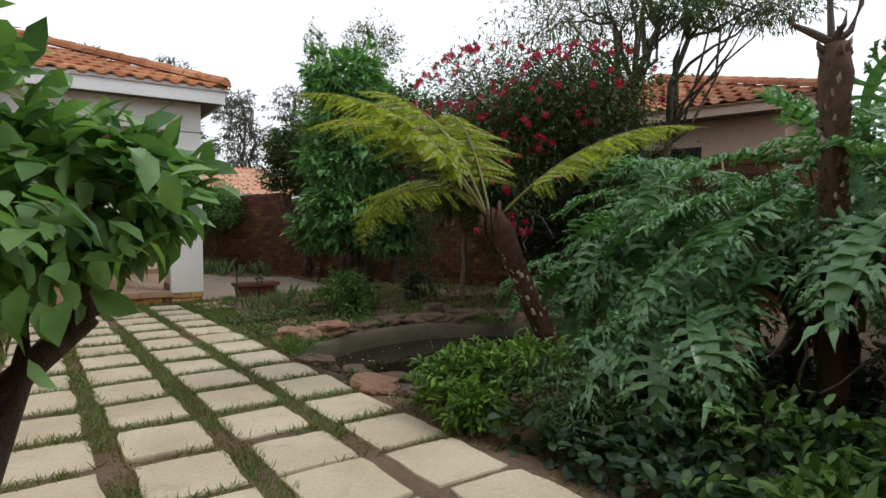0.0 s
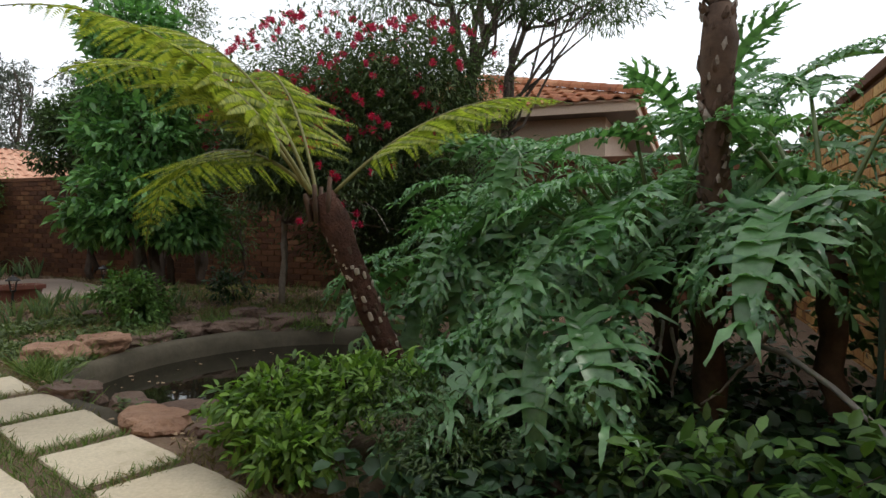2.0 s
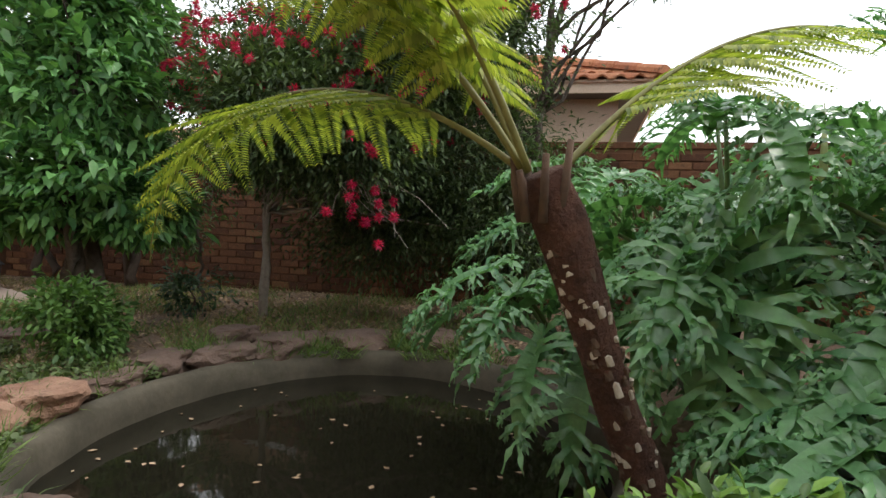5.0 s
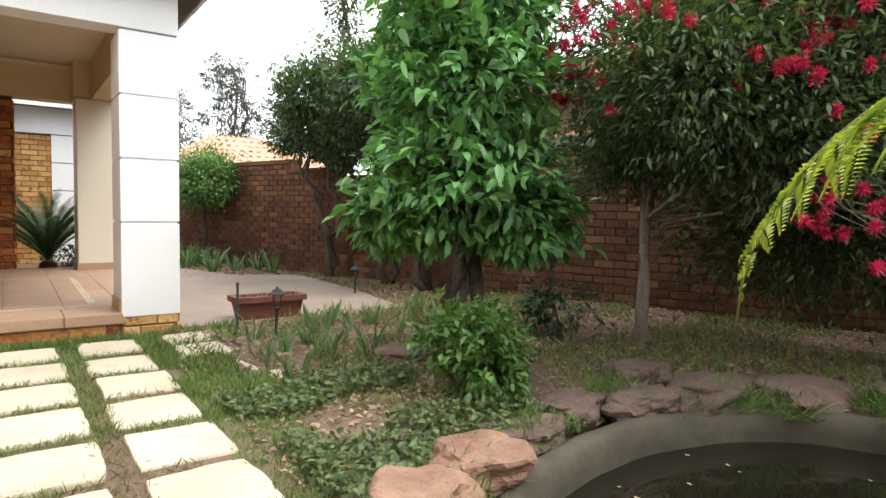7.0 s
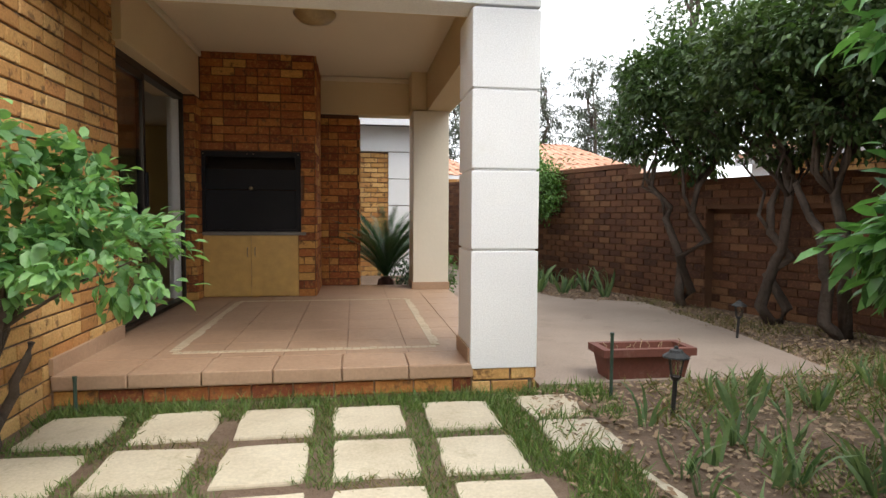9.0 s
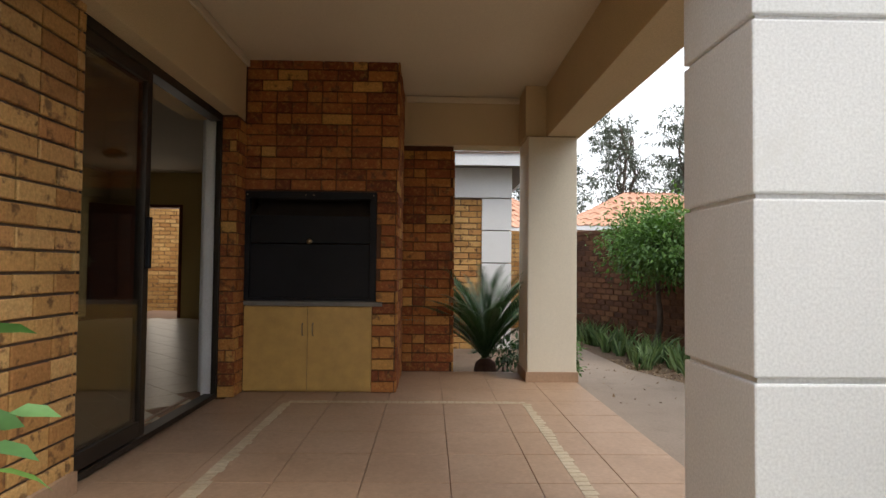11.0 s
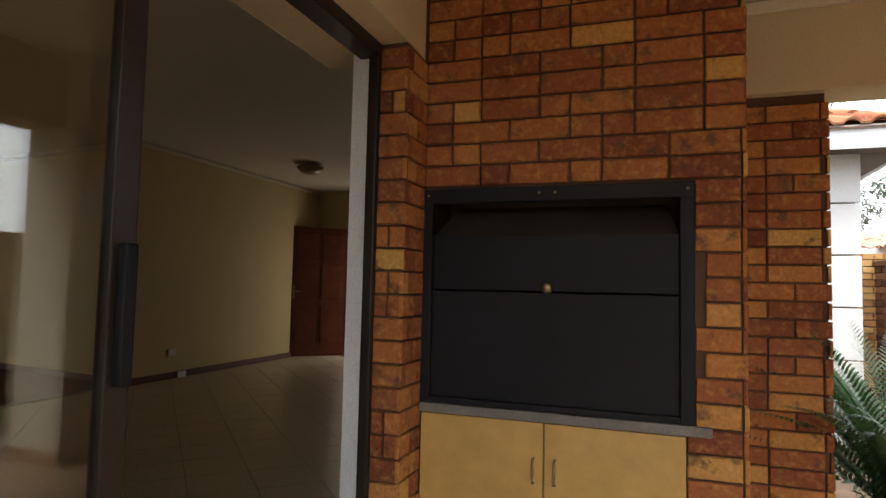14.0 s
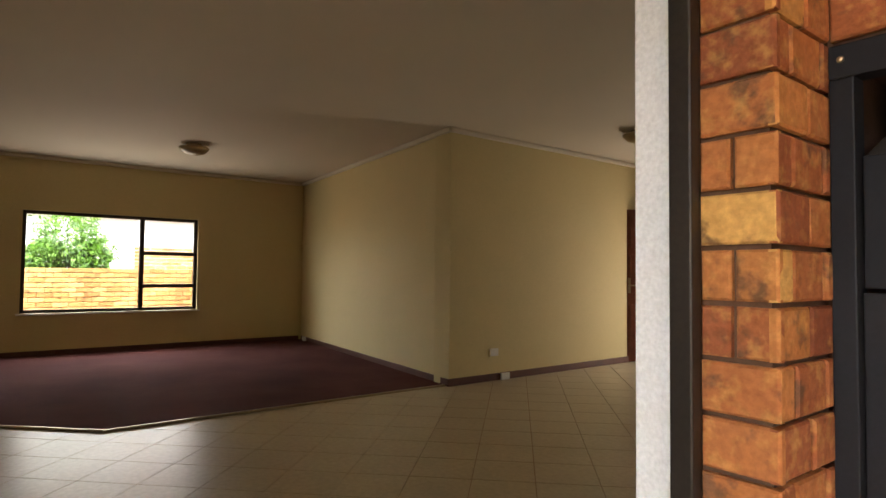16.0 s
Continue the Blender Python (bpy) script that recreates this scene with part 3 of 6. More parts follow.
for dx, hx in ((0.325, 0.77), (0.809, 0.847)):
    door = plank(cab, "door", (dx, 3.088, 0.205), (dx + 0.479, 3.106, 0.837), M_BEECH)
    bm = bmesh.new()
    tube(bm, [(hx, 3.09, 0.62), (hx, 3.067, 0.627), (hx, 3.06, 0.64), (hx, 3.066, 0.665), (hx, 3.06, 0.69), (hx, 3.067, 0.703), (hx, 3.09, 0.71)], [0.005] * 7)
    part("handle", bm, M_BRASS, door, "small curved metal handle", True)


# ---- house wall beside the door ----
hw = thing("wall_house", (0.1, 0, 0), "golden brown face-brick house wall with raked joints", "wall", kind="structure")
plank(hw, "core", (-0.12, -14.0, -0.1), (0.238, 1.05, 2.8), M_MORTAR, bevel=0)
brick_face(hw, (0.24, -1.9), 90, 2.96, 0.0, 2.75, M_BRICK_GOLD, M_BRICK_GOLD_FAR, mix=0.06, seed=21)
brick_face(hw, (0.24, -14.0), 90, 12.1, 0.0, 2.75, None, M_BRICK_GOLD_FAR, seed=22)
brick_face(hw, (0.24, 1.048), 180, 0.14, F, 2.25, M_BRICK_GOLD, seed=23)

# ---- sliding door ----
sd = thing("sliding_door", (0.15, 1.95, F), "bronze aluminium sliding glass door standing half open", "sliding door")
bm = boxes(((0.12, 1.06, 2.19), (0.208, 2.885, 2.243)), ((0.12, 1.055, F + 0.004), (0.208, 1.1, 2.19)), ((0.168, 2.858, F + 0.004), (0.207, 2.888, 2.19)), ((0.12, 1.1, F + 0.003), (0.208, 2.858, F + 0.035)), bevel=0.004)
part("frame", bm, M_BRONZE, sd)
for x0, y0, y1 in ((0.168, 1.1, 1.8), (0.132, 1.12, 1.83)):
    leaf = part("leaf_frame", boxes(((x0, y0, F + 0.042), (x0 + 0.03, y0 + 0.055, 2.188)), ((x0, y1 - 0.06, F + 0.042), (x0 + 0.03, y1, 2.188)), ((x0, y0 + 0.055, F + 0.042), (x0 + 0.03, y1 - 0.06, F + 0.12)), ((x0, y0 + 0.055, 2.13), (x0 + 0.03, y1 - 0.06, 2.188)), bevel=0.004), M_BRONZE, sd)
    pane = part("pane", boxes(((x0 + 0.012, y0 + 0.05, F + 0.115), (x0 + 0.017, y1 - 0.055, 2.135))), M_GLASS, leaf)
    pane.visible_shadow = False
plank(sd, "handle", (0.198, 1.755, 1.12), (0.222, 1.785, 1.4), M_STEEL, "long black pull handle", 0.006)

# ---- room behind the door ----
FL = 0.2
tagged(part("floor_room", boxes(((-4.09, 0.9, 0.05), (0.1, 11.3, FL - 0.006)), ((-8.8, 0.9, 0.05), (-4.09, 6.5, FL - 0.006))), M_GROUT), "tiled floor bed of the living room", "floor", kind="structure")
floor_tiles = thing("floor_tiles", (-2, 4, FL), "cream glazed floor tiles laid diagonally", "floor tiles", kind="structure")
tiles = 0
for i in range(-26, 27):
    for j in range(-26, 27):
        c = Vector((-2.1, 4.2)) + Vector((i - j, i + j)) * 0.2475
        lim = -4.3 < c.x < -0.02 and 1.0 < c.y < 9.3 or -5.9 < c.x <= -4.3 and 1.0 < c.y < 2.6
        if lim and tiles < 420:
            bm = boxes(((-0.1725, -0.1725, -0.006), (0.1725, 0.1725, 0.0)), bevel=0.0) if not tiles else None
            if bm:
                tile0 = part("tile", bm, M_FLOORTILE, floor_tiles)
                tile_mesh = tile0.data
                ob = tile0
            else:
                ob = put("tile", tile_mesh, None, floor_tiles)
            ob.matrix_basis = pose(c.x, c.y, FL, 0, 0, 45)
            tiles += 1
bm = bmesh.new()
vs = [bm.verts.new((x, y, FL + 0.012)) for x, y in ((-8.7, 1.0), (-5.85, 1.0), (-4.1, 2.75), (-4.1, 5.79), (-8.7, 6.33))]
bm.faces.new(vs)
r = bmesh.ops.extrude_face_region(bm, geom=bm.faces[:])
bmesh.ops.translate(bm, vec=(0, 0, -0.014), verts=[v for v in r["geom"] if isinstance(v, bmesh.types.BMVert)])
tagged(part("carpet", bm, M_CARPET), "dark maroon fitted carpet with a diagonal corner", "carpet", kind="structure")
bm = bmesh.new()
for a, b in (((-5.85, 1.0), (-4.1, 2.75)), ((-4.1, 2.75), (-4.1, 5.79))):
    tube(bm, [(*a, FL + 0.006), (*b, FL + 0.006)], [0.014, 0.014], 6)
tagged(part("trim_carpet", bm, M_BRASS), "thin metal carpet edging strip", "trim", kind="structure")
rw = thing("wall_room", (-4, 4, FL), "pale yellow painted living room walls", "wall", kind="structure")
plank(rw, "window_wall_low", (-8.86, 0.8, 0.0), (-8.71, 6.6, 0.76), M_ROOM, bevel=0)
plank(rw, "window_wall_top", (-8.86, 0.8, 2.1), (-8.71, 6.6, 2.84), M_ROOM, bevel=0)
plank(rw, "window_wall_side", (-8.86, 0.8, 0.76), (-8.71, 2.48, 2.1), M_ROOM, bevel=0)
plank(rw, "window_wall_side", (-8.86, 4.66, 0.76), (-8.71, 6.6, 2.1), M_ROOM, bevel=0)
plank(rw, "front_wall", (-8.71, 0.75, 0.0), (-0.13, 0.95, 2.84), M_ROOM, bevel=0)
INNER = pose(-4.055, 5.79, 0, 0, 0, -6.8)
part("inner_wall", boxes(((-4.75, 0.0, 0.0), (-0.035, 0.24, 2.84)), turn=INNER), M_ROOM, rw)
plank(rw, "passage_wall", (-4.3, 5.792, 0.0), (-4.05, 9.45, 2.84), M_ROOM, bevel=0)
plank(rw, "end_wall", (-2.75, 9.45, 0.0), (0.2, 9.65, 2.84), M_ROOM, bevel=0)
plank(rw, "end_wall", (-4.3, 9.45, 0.0), (-3.5, 9.65, 2.84), M_ROOM, bevel=0)
plank(rw, "end_wall_top", (-3.5, 9.45, 2.24), (-2.75, 9.65, 2.84), M_ROOM, bevel=0)
plank(rw, "door_wall", (-0.005, 3.07, 0.0), (0.15, 9.45, 2.84), M_WHITE, bevel=0.003)
plank(rw, "door_wall_top", (-0.121, 0.95, 2.245), (-0.118, 3.07, 2.84), M_REVEAL, bevel=0)
plank(rw, "door_reveal", (0.085, 2.89, 0.0), (0.172, 3.07, 2.243), M_WHITE, bevel=0.003)
tagged(part("ceiling_room", boxes(((-8.86, 0.75, 2.82), (0.1, 9.65, 2.855))), M_ROOMCEIL), "painted living room ceiling", "ceiling", kind="structure")
bm = boxes(((-4.06, 5.78, FL), (-4.036, 9.44, FL + 0.075)), ((-8.711, 0.96, FL), (-8.695, 6.3, FL + 0.075)), ((-8.7, 0.948, FL), (-0.13, 0.965, FL + 0.075)), bevel=0.003)
box(bm, (-4.65, -0.014, FL), (0.012, 0.004, FL + 0.075), 0.003, INNER)
tagged(part("baseboard", bm, M_SKIRT), "dark varnished wooden skirting board", "skirting", kind="structure")
bm = boxes(((-4.06, 5.77, 2.77), (-4.0, 9.44, 2.818)), ((-8.711, 0.96, 2.77), (-8.66, 6.3, 2.817)), bevel=0.015)
box(bm, (-4.65, -0.048, 2.77), (0.04, 0.004, 2.819), 0.015, INNER)
tagged(part("trim_room_cornice", bm, M_ROOMCEIL), "plain coved ceiling cornice", "cornice", kind="structure")
win = thing("window_1", (-8.76, 3.57, 0.76), "bronze framed living room window with three opening lights", "window", kind="structure")
bm = boxes(((-8.81, 2.48, 0.76), (-8.76, 2.525, 2.1)), ((-8.81, 4.615, 0.76), (-8.76, 4.66, 2.1)), ((-8.81, 2.525, 0.76), (-8.76, 4.615, 0.8)), ((-8.81, 2.525, 2.055), (-8.76, 4.615, 2.1)), ((-8.81, 3.87, 0.8), (-8.76, 3.93, 2.055)), ((-8.81, 3.93, 1.08), (-8.76, 4.615, 1.135)), ((-8.81, 3.93, 1.55), (-8.76, 4.615, 1.605)), bevel=0.004)
part("window_frame", bm, M_BRONZE, win)
for y0, y1, z0, z1 in ((2.52, 3.875, 0.795, 2.06), (3.925, 4.62, 0.795, 1.085), (3.925, 4.62, 1.13, 1.555), (3.925, 4.62, 1.6, 2.06)):
    pane = part("pane", boxes(((-8.788, y0, z0), (-8.783, y1, z1))), M_PANE, win)
    pane.visible_shadow = False
plank(win, "window_sill", (-8.83, 2.44, 0.735), (-8.68, 4.7, 0.758), M_PLASTIC)
ed = thing("door_1", (-3.44, 9.44, FL), "dark red-brown panelled wooden front door standing open", "door", kind="structure")
DOOR = pose(-3.47, 9.44, 0, 0, 0, 229)
part("leaf", boxes(((0.0, -0.045, FL + 0.01), (0.92, 0.0, 2.2)), bevel=0.003, turn=DOOR), M_REDWOOD, ed)
for z0, z1 in ((0.4, 0.95), (1.1, 1.6), (1.7, 2.1)):
    for x0 in (0.08, 0.5):
        part("raised_panel", boxes(((x0, -0.001, z0), (x0 + 0.34, 0.013, z1)), bevel=0.006, turn=DOOR), M_REDWOOD, ed)
part("handle", boxes(((0.83, 0.0, 1.1), (0.87, 0.012, 1.3)), ((0.76, 0.03, 1.19), (0.87, 0.045, 1.21)), ((0.845, 0.01, 1.19), (0.86, 0.035, 1.21)), bevel=0.003, turn=DOOR), M_BRASS, ed, "brass lever handle")
plank(ed, "frame", (-3.5, 9.44, FL), (-3.44, 9.66, 2.24), M_REDWOOD)
plank(ed, "frame", (-2.81, 9.44, FL), (-2.75, 9.66, 2.24), M_REDWOOD)
plank(ed, "frame", (-3.44, 9.441, 2.18), (-2.81, 9.659, 2.239), M_REDWOOD)
for px, py, pz in ((-6.65, 4.0, 2.79), (-2.9, 7.35, 2.79), (1.57, 1.57, 2.68)):
    lamp = thing("ceiling_light", (px, py, pz), "round alabaster glass ceiling light, switched off", "ceiling light", "bowl ceiling lights")
    bm = bmesh.new()
    lathe(bm, [(0.0, -0.1), (0.05, -0.097), (0.12, -0.075), (0.165, -0.03), (0.17, -0.012), (0.155, -0.01)], 28, (px, py, pz))
    part("shade", bm, M_LAMPGLASS, lamp, "", True)
    bm = bmesh.new()
    lathe(bm, [(0.09, -0.012), (0.09, 0.038), (0.0, 0.038)], 20, (px, py, pz))
    part("mount", bm, M_BRASS, lamp)
for sx, sy, sz, ax in ((-4.05, 6.4, 0.5, 0), (-4.03, 6.55, 0.23, 0), (-8.45, 6.29, 0.24, 1)):
    so = thing("wall_socket", (sx, sy, sz), "white plastic wall socket near the skirting", "socket", "wall sockets")
    if ax:
        plank(so, "plate", (sx - 0.06, sy - 0.012, sz - 0.04), (sx + 0.06, sy + 0.004, sz + 0.04), M_PLASTIC)
    else:
        plank(so, "plate", (sx - 0.02, sy - 0.06, sz - 0.04), (sx + 0.012, sy + 0.06, sz + 0.04), M_PLASTIC)

# ---- yard seen through the window and the front door ----
yw = thing("wall_yard", (-11.5, 4, 0), "golden brick yard wall outside the window", "wall", kind="structure")
plank(yw, "core", (-12.0, -4, -0.1), (-11.52, 9, 1.35), M_MORTAR, bevel=0)
brick_face(yw, (-11.5, -3.9), 90, 12.8, 0.0, 1.35, None, M_BRICK_GOLD_FAR, seed=31)
pw = thing("wall_porch", (-3, 11.4, 0), "golden brick wall beyond the front door", "wall", kind="structure")
plank(pw, "core", (-6, 11.42, -0.1), (1.2, 11.7, 3.0), M_MORTAR, bevel=0)
brick_face(pw, (-6, 11.4), 0, 7.2, 0.0, 2.9, None, M_BRICK_GOLD_FAR, seed=32)
nh = thing("house", (-16, 6, 0), "neighbouring house with white plaster, brick and a tiled roof", "house")
plank(nh, "wall", (-19, 0.5, 0), (-14.5, 12, 2.6), M_WHITE, bevel=0)
brick_face(nh, (-14.5, 4.9), 90, 6, 0.0, 1.9, None, M_BRICK_GOLD_FAR, seed=33)
plank(nh, "gutter", (-14.5, 0.4, 2.5), (-14.2, 12, 2.65), M_BOARD)
bm = bmesh.new()
roof_slope(bm, (-14.1, 0, 2.65), (-14.1, 12, 2.65), (-17, 0, 3.9), (-17, 12, 3.9), 0.25, 0.4)
part("roof", bm, M_ROOF, nh)

# ---- roof over the patio ----
hr = thing("roof_house", (0, 4, 2.6), "hipped clay tile roof with white fascia over the patio", "roof", kind="structure")
E0 = (3.22, -0.3)
bm = bmesh.new()
roof_slope(bm, (-7.0, E0[1], 2.8), (E0[0], E0[1], 2.8), (-5.5, 4.4, 4.5), (-1.3, 4.4, 4.5))
roof_slope(bm, (E0[0], E0[1], 2.8), (E0[0], 4.7, 2.8), (-1.3, 4.4, 4.5), (-1.3, 4.6, 4.5))
ridge_tiles(bm, (E0[0], E0[1], 2.86), (-1.3, 4.4, 4.58))
ridge_tiles(bm, (-1.3, 4.4, 4.56), (-7.0, 4.4, 4.56))
part("clay_tiles", bm, M_ROOF, hr)
bm = boxes(((-7.0, E0[1] + 0.02, 2.62), (E0[0] - 0.02, E0[1] + 0.045, 2.83)), ((E0[0] - 0.045, E0[1] + 0.05, 2.62), (E0[0] - 0.02, 4.7, 2.829)), bevel=0.003)
part("fascia", bm, M_BOARD, hr, "white painted fascia board")
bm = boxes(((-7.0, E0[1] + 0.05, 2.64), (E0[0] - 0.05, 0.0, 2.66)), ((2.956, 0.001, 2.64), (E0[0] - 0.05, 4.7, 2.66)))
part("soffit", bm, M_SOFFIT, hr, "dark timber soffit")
# unseen flat deck, added to keep skylight out of the room and patio
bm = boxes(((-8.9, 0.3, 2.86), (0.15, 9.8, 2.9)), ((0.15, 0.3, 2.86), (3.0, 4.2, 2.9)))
part("light_stop_deck", bm, M_SOFFIT, hr)

# ---- other wing of the house ----
wg = thing("wall_wing", (2, 7.2, 0), "house wing with a white grooved corner and golden brick", "wall", kind="structure")
plank(wg, "core", (0.2, 7.06, -0.1), (2.85, 9.2, 2.62), M_MORTAR, bevel=0)
brick_face(wg, (0.3, 7.05), 0, 2.17, 0.0, 2.12, None, M_BRICK_GOLD_FAR, seed=41)
edges = [0.0, 0.3, 0.76, 1.22, 1.68, 2.14]
for a, b in zip(edges, edges[1:]):
    plank(wg, "plaster_block", (2.46, 7.0, a + 0.007), (2.88, 9.25, b - 0.007), M_WHITE, bevel=0.006)
plank(wg, "plaster_band", (0.2, 6.99, 2.147), (2.882, 9.26, 2.62), M_WHITE, bevel=0.006)
bm = bmesh.new()
roof_slope(bm, (0.0, 6.62, 2.74), (3.27, 6.62, 2.74), (0.6, 8.2, 3.45), (1.7, 8.2, 3.45))
roof_slope(bm, (3.27, 6.62, 2.74), (3.27, 9.6, 2.74), (1.7, 8.2, 3.45), (1.7, 8.3, 3.45))
part("clay_tiles", bm, M_ROOF, wg)
part("fascia", boxes(((0.0, 6.65, 2.55), (3.24, 6.675, 2.75)), ((3.215, 6.68, 2.55), (3.24, 9.6, 2.749))), M_BOARD, wg)
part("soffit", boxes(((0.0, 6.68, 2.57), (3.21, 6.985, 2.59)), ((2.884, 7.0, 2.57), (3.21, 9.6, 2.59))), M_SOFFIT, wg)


# ---- garden boundary walls ----
def wall_x(y):
    return 6.75 - 0.296 * y


YAW = math.degrees(math.atan(0.296))
bw = thing("wall_boundary", (wall_x(0), 0, 0), "weathered red-brown brick garden boundary wall", "wall", kind="structure")
W0 = pose(6.75, 0, 0, 0, 0, YAW)
c, s = math.cos(radians(YAW)), math.sin(radians(YAW))
for v0, v1, top in ((4.4, 11.0, 1.7), (3.35, 4.4, 1.55), (-1.6, 3.35, 1.42), (-7.2, -1.6, 1.74)):
    cores = [((0.002, v0, -0.2), (0.22, v1, top))]
    holes = []
    if top == 1.42:
        cores = [((0.002, v0, -0.2), (0.22, 0.9, top)), ((0.002, 3.08, -0.2), (0.22, v1, top)), ((0.002, 0.9, 1.15), (0.22, 3.08, top)), ((0.122, 0.9, -0.2), (0.22, 3.08, 1.15))]
        holes = [(v1 - 3.08, v1 - 0.9, 0.0, 1.15)]
        brick_face(bw, (6.75 - s * 3.08 + c * 0.122, c * 3.08 + s * 0.122), YAW - 90, 2.18, 0.0, 1.15, M_BRICK_RUST_ONE, M_BRICK_RUST, mix=0.0, seed=58)
    part("core", boxes(*cores, turn=W0), M_MORTAR_GREY, bw)
    part("coping", boxes(((-0.025, v0, top + 0.002), (0.245, v1, top + 0.07)), bevel=0.008, turn=W0), M_BRICK_RUST, bw)
    brick_face(bw, (6.75 - s * v1, c * v1), YAW - 90, v1 - v0, 0.0, top, M_BRICK_RUST_ONE if top < 1.5 else None, M_BRICK_RUST, holes, mix=0.0, seed=51 + int(top * 10))
rb = thing("wall_side", (6, -8, 0), "golden red brick garden side wall", "wall", kind="structure")
CX, CY = 6.75 + s * 7.1, -c * 7.1
m = pose(CX, CY, 0, 0, 0, YAW)
part("core", boxes(((-9.0, -0.22, -0.2), (0.0, -0.014, 1.9)), turn=m), M_MORTAR_GREY, rb)
part("coping", boxes(((-9.0, -0.25, 1.902), (0.0, 0.02, 1.975)), bevel=0.008, turn=m), M_BRICK_RUST, rb)
brick_face(rb, (CX, CY - 0.014), YAW + 180, 9.0, 0.0, 1.9, None, M_BRICK_GOLD_FAR, seed=71)
fw = thing("wall_far", (3.6, 10, 0), "far brick boundary wall with a pier", "wall", kind="structure")
plank(fw, "core", (1.0, 9.92, -0.1), (6.0, 10.1, 1.86), M_MORTAR, bevel=0)
brick_face(fw, (1.0, 9.9), 0, 5.0, 0.0, 1.86, None, M_BRICK_GOLD_FAR, seed=72)
cw = thing("wall_behind", (0, -14, 0), "brick garden wall behind the lawn", "wall", kind="structure")
plank(cw, "core", (0.2, -13.9, -0.1), (12, -13.7, 1.9), M_BRICK_RUST, bevel=0)

# ---- concrete apron ----
ap = thing("pavement", (4, 2, 0), "worn brown concrete yard slab beside the patio", "pavement", kind="structure")
bm = bmesh.new()
vs = [bm.verts.new((x, y, 0.035)) for x, y in ((2.99, 0.05), (5.05, 0.06), (5.25, 1.6), (5.3, 3.3), (4.45, 3.75), (3.95, 5.2), (3.75, 9.8), (2.95, 9.8), (2.99, 4.07))]
bm.faces.new(vs)
r = bmesh.ops.extrude_face_region(bm, geom=bm.faces[:])
bmesh.ops.translate(bm, vec=(0, 0, -0.12), verts=[v for v in r["geom"] if isinstance(v, bmesh.types.BMVert)])
part("slab", bm, M_CONC, ap)

# ---- stepping pavers ----
pv = thing("pavement_stepping", (1.5, -5, 0), "square cream cement pavers set in grass", "paving", kind="structure")


def paver_mesh(seed, w=0.362, d=0.405):
    rnd = random.Random(seed)
    bm = bmesh.new()
    ring = []
    for (ax, ay), (bx, by) in (((-1, -1), (1, -1)), ((1, -1), (1, 1)), ((1, 1), (-1, 1)), ((-1, 1), (-1, -1))):
        for k in range(5):
            t = k / 5
            e = rnd.uniform(-0.006, 0.006) - (0.006 if k == 0 else 0)
            x, y = ax + (bx - ax) * t, ay + (by - ay) * t
            ring.append((x * (w / 2 + e), y * (d / 2 + e)))
    top = [bm.verts.new((x * 0.982, y * 0.982, 0.022 + rnd.uniform(-0.0015, 0.0015))) for x, y in ring]
    mid = [bm.verts.new((x, y, 0.014)) for x, y in ring]
    low = [bm.verts.new((x, y, -0.03)) for x, y in ring]
    bm.faces.new(top)
    for q, w2 in ((mid, top), (low, mid)):
        for k in range(20):
            bm.faces.new((q[k], q[(k + 1) % 20], w2[(k + 1) % 20], w2[k]))
    me = bpy.data.meshes.new("paver")
    bm.to_mesh(me)
    bm.free()
    me.materials.append(M_PAVER)
    return me


PAVERS = [paver_mesh(i) for i in range(6)]
rnd = random.Random(5)
PAVED = []
PAVER_ROWS = [-0.375 - 0.505 * j for j in range(12)] + [-6.37 - 0.44 * j for j in range(7)]
for y in PAVER_ROWS:
    for k in range(6):
        PAVED.append((2.42 - 0.008 * y - k * 0.467, y, rnd.uniform(-1.5, 1.5)))
PAVED += [(2.96, -0.29, 2), (2.97, -0.74, -3), (3.22, -1.2, 8), (3.25, -1.72, -6)]
for x, y, a in PAVED:
    if x < 0.45:
        continue
    ob = put("paver", PAVERS[rnd.randrange(6)], None, pv)
    ob.matrix_basis = pose(x + rnd.uniform(-0.012, 0.012), y + rnd.uniform(-0.012, 0.012), rnd.uniform(-0.008, 0.004), rnd.uniform(-1, 1), rnd.uniform(-1, 1), a + rnd.choice((0, 180)))


# ---- plant builders ----
LEAF = np.array([(0, 0, 0), (0.3, 0.42, 0.07), (0.3, -0.42, 0.07), (0.35, 0, 0), (0.68, 0.36, 0.02), (0.68, -0.36, 0.02), (0.72, 0, -0.05), (1, 0, -0.16)])
LEAF_F = [(0, 3, 1), (0, 2, 3), (3, 6, 4, 1), (3, 2, 5, 6), (6, 7, 4), (6, 5, 7)]
BLADE = np.array([(0, 0.5, 0), (0, -0.5, 0), (0.4, 0.42, 0.05), (0.4, -0.42, 0.05), (0.75, 0.25, -0.02), (0.75, -0.25, -0.02), (1, 0, -0.22)])
BLADE_F = [(0, 1, 3, 2), (2, 3, 5, 4), (4, 5, 6)]
CHIP = np.array([(0, 0, 0), (0.45, 0.5, 0.1), (0.45, -0.5, 0.08), (1, 0, -0.05)])
CHIP_F = [(0, 2, 3, 1)]


def unit(a):
    return a / np.maximum(np.linalg.norm(a, axis=-1, keepdims=True), 1e-9)


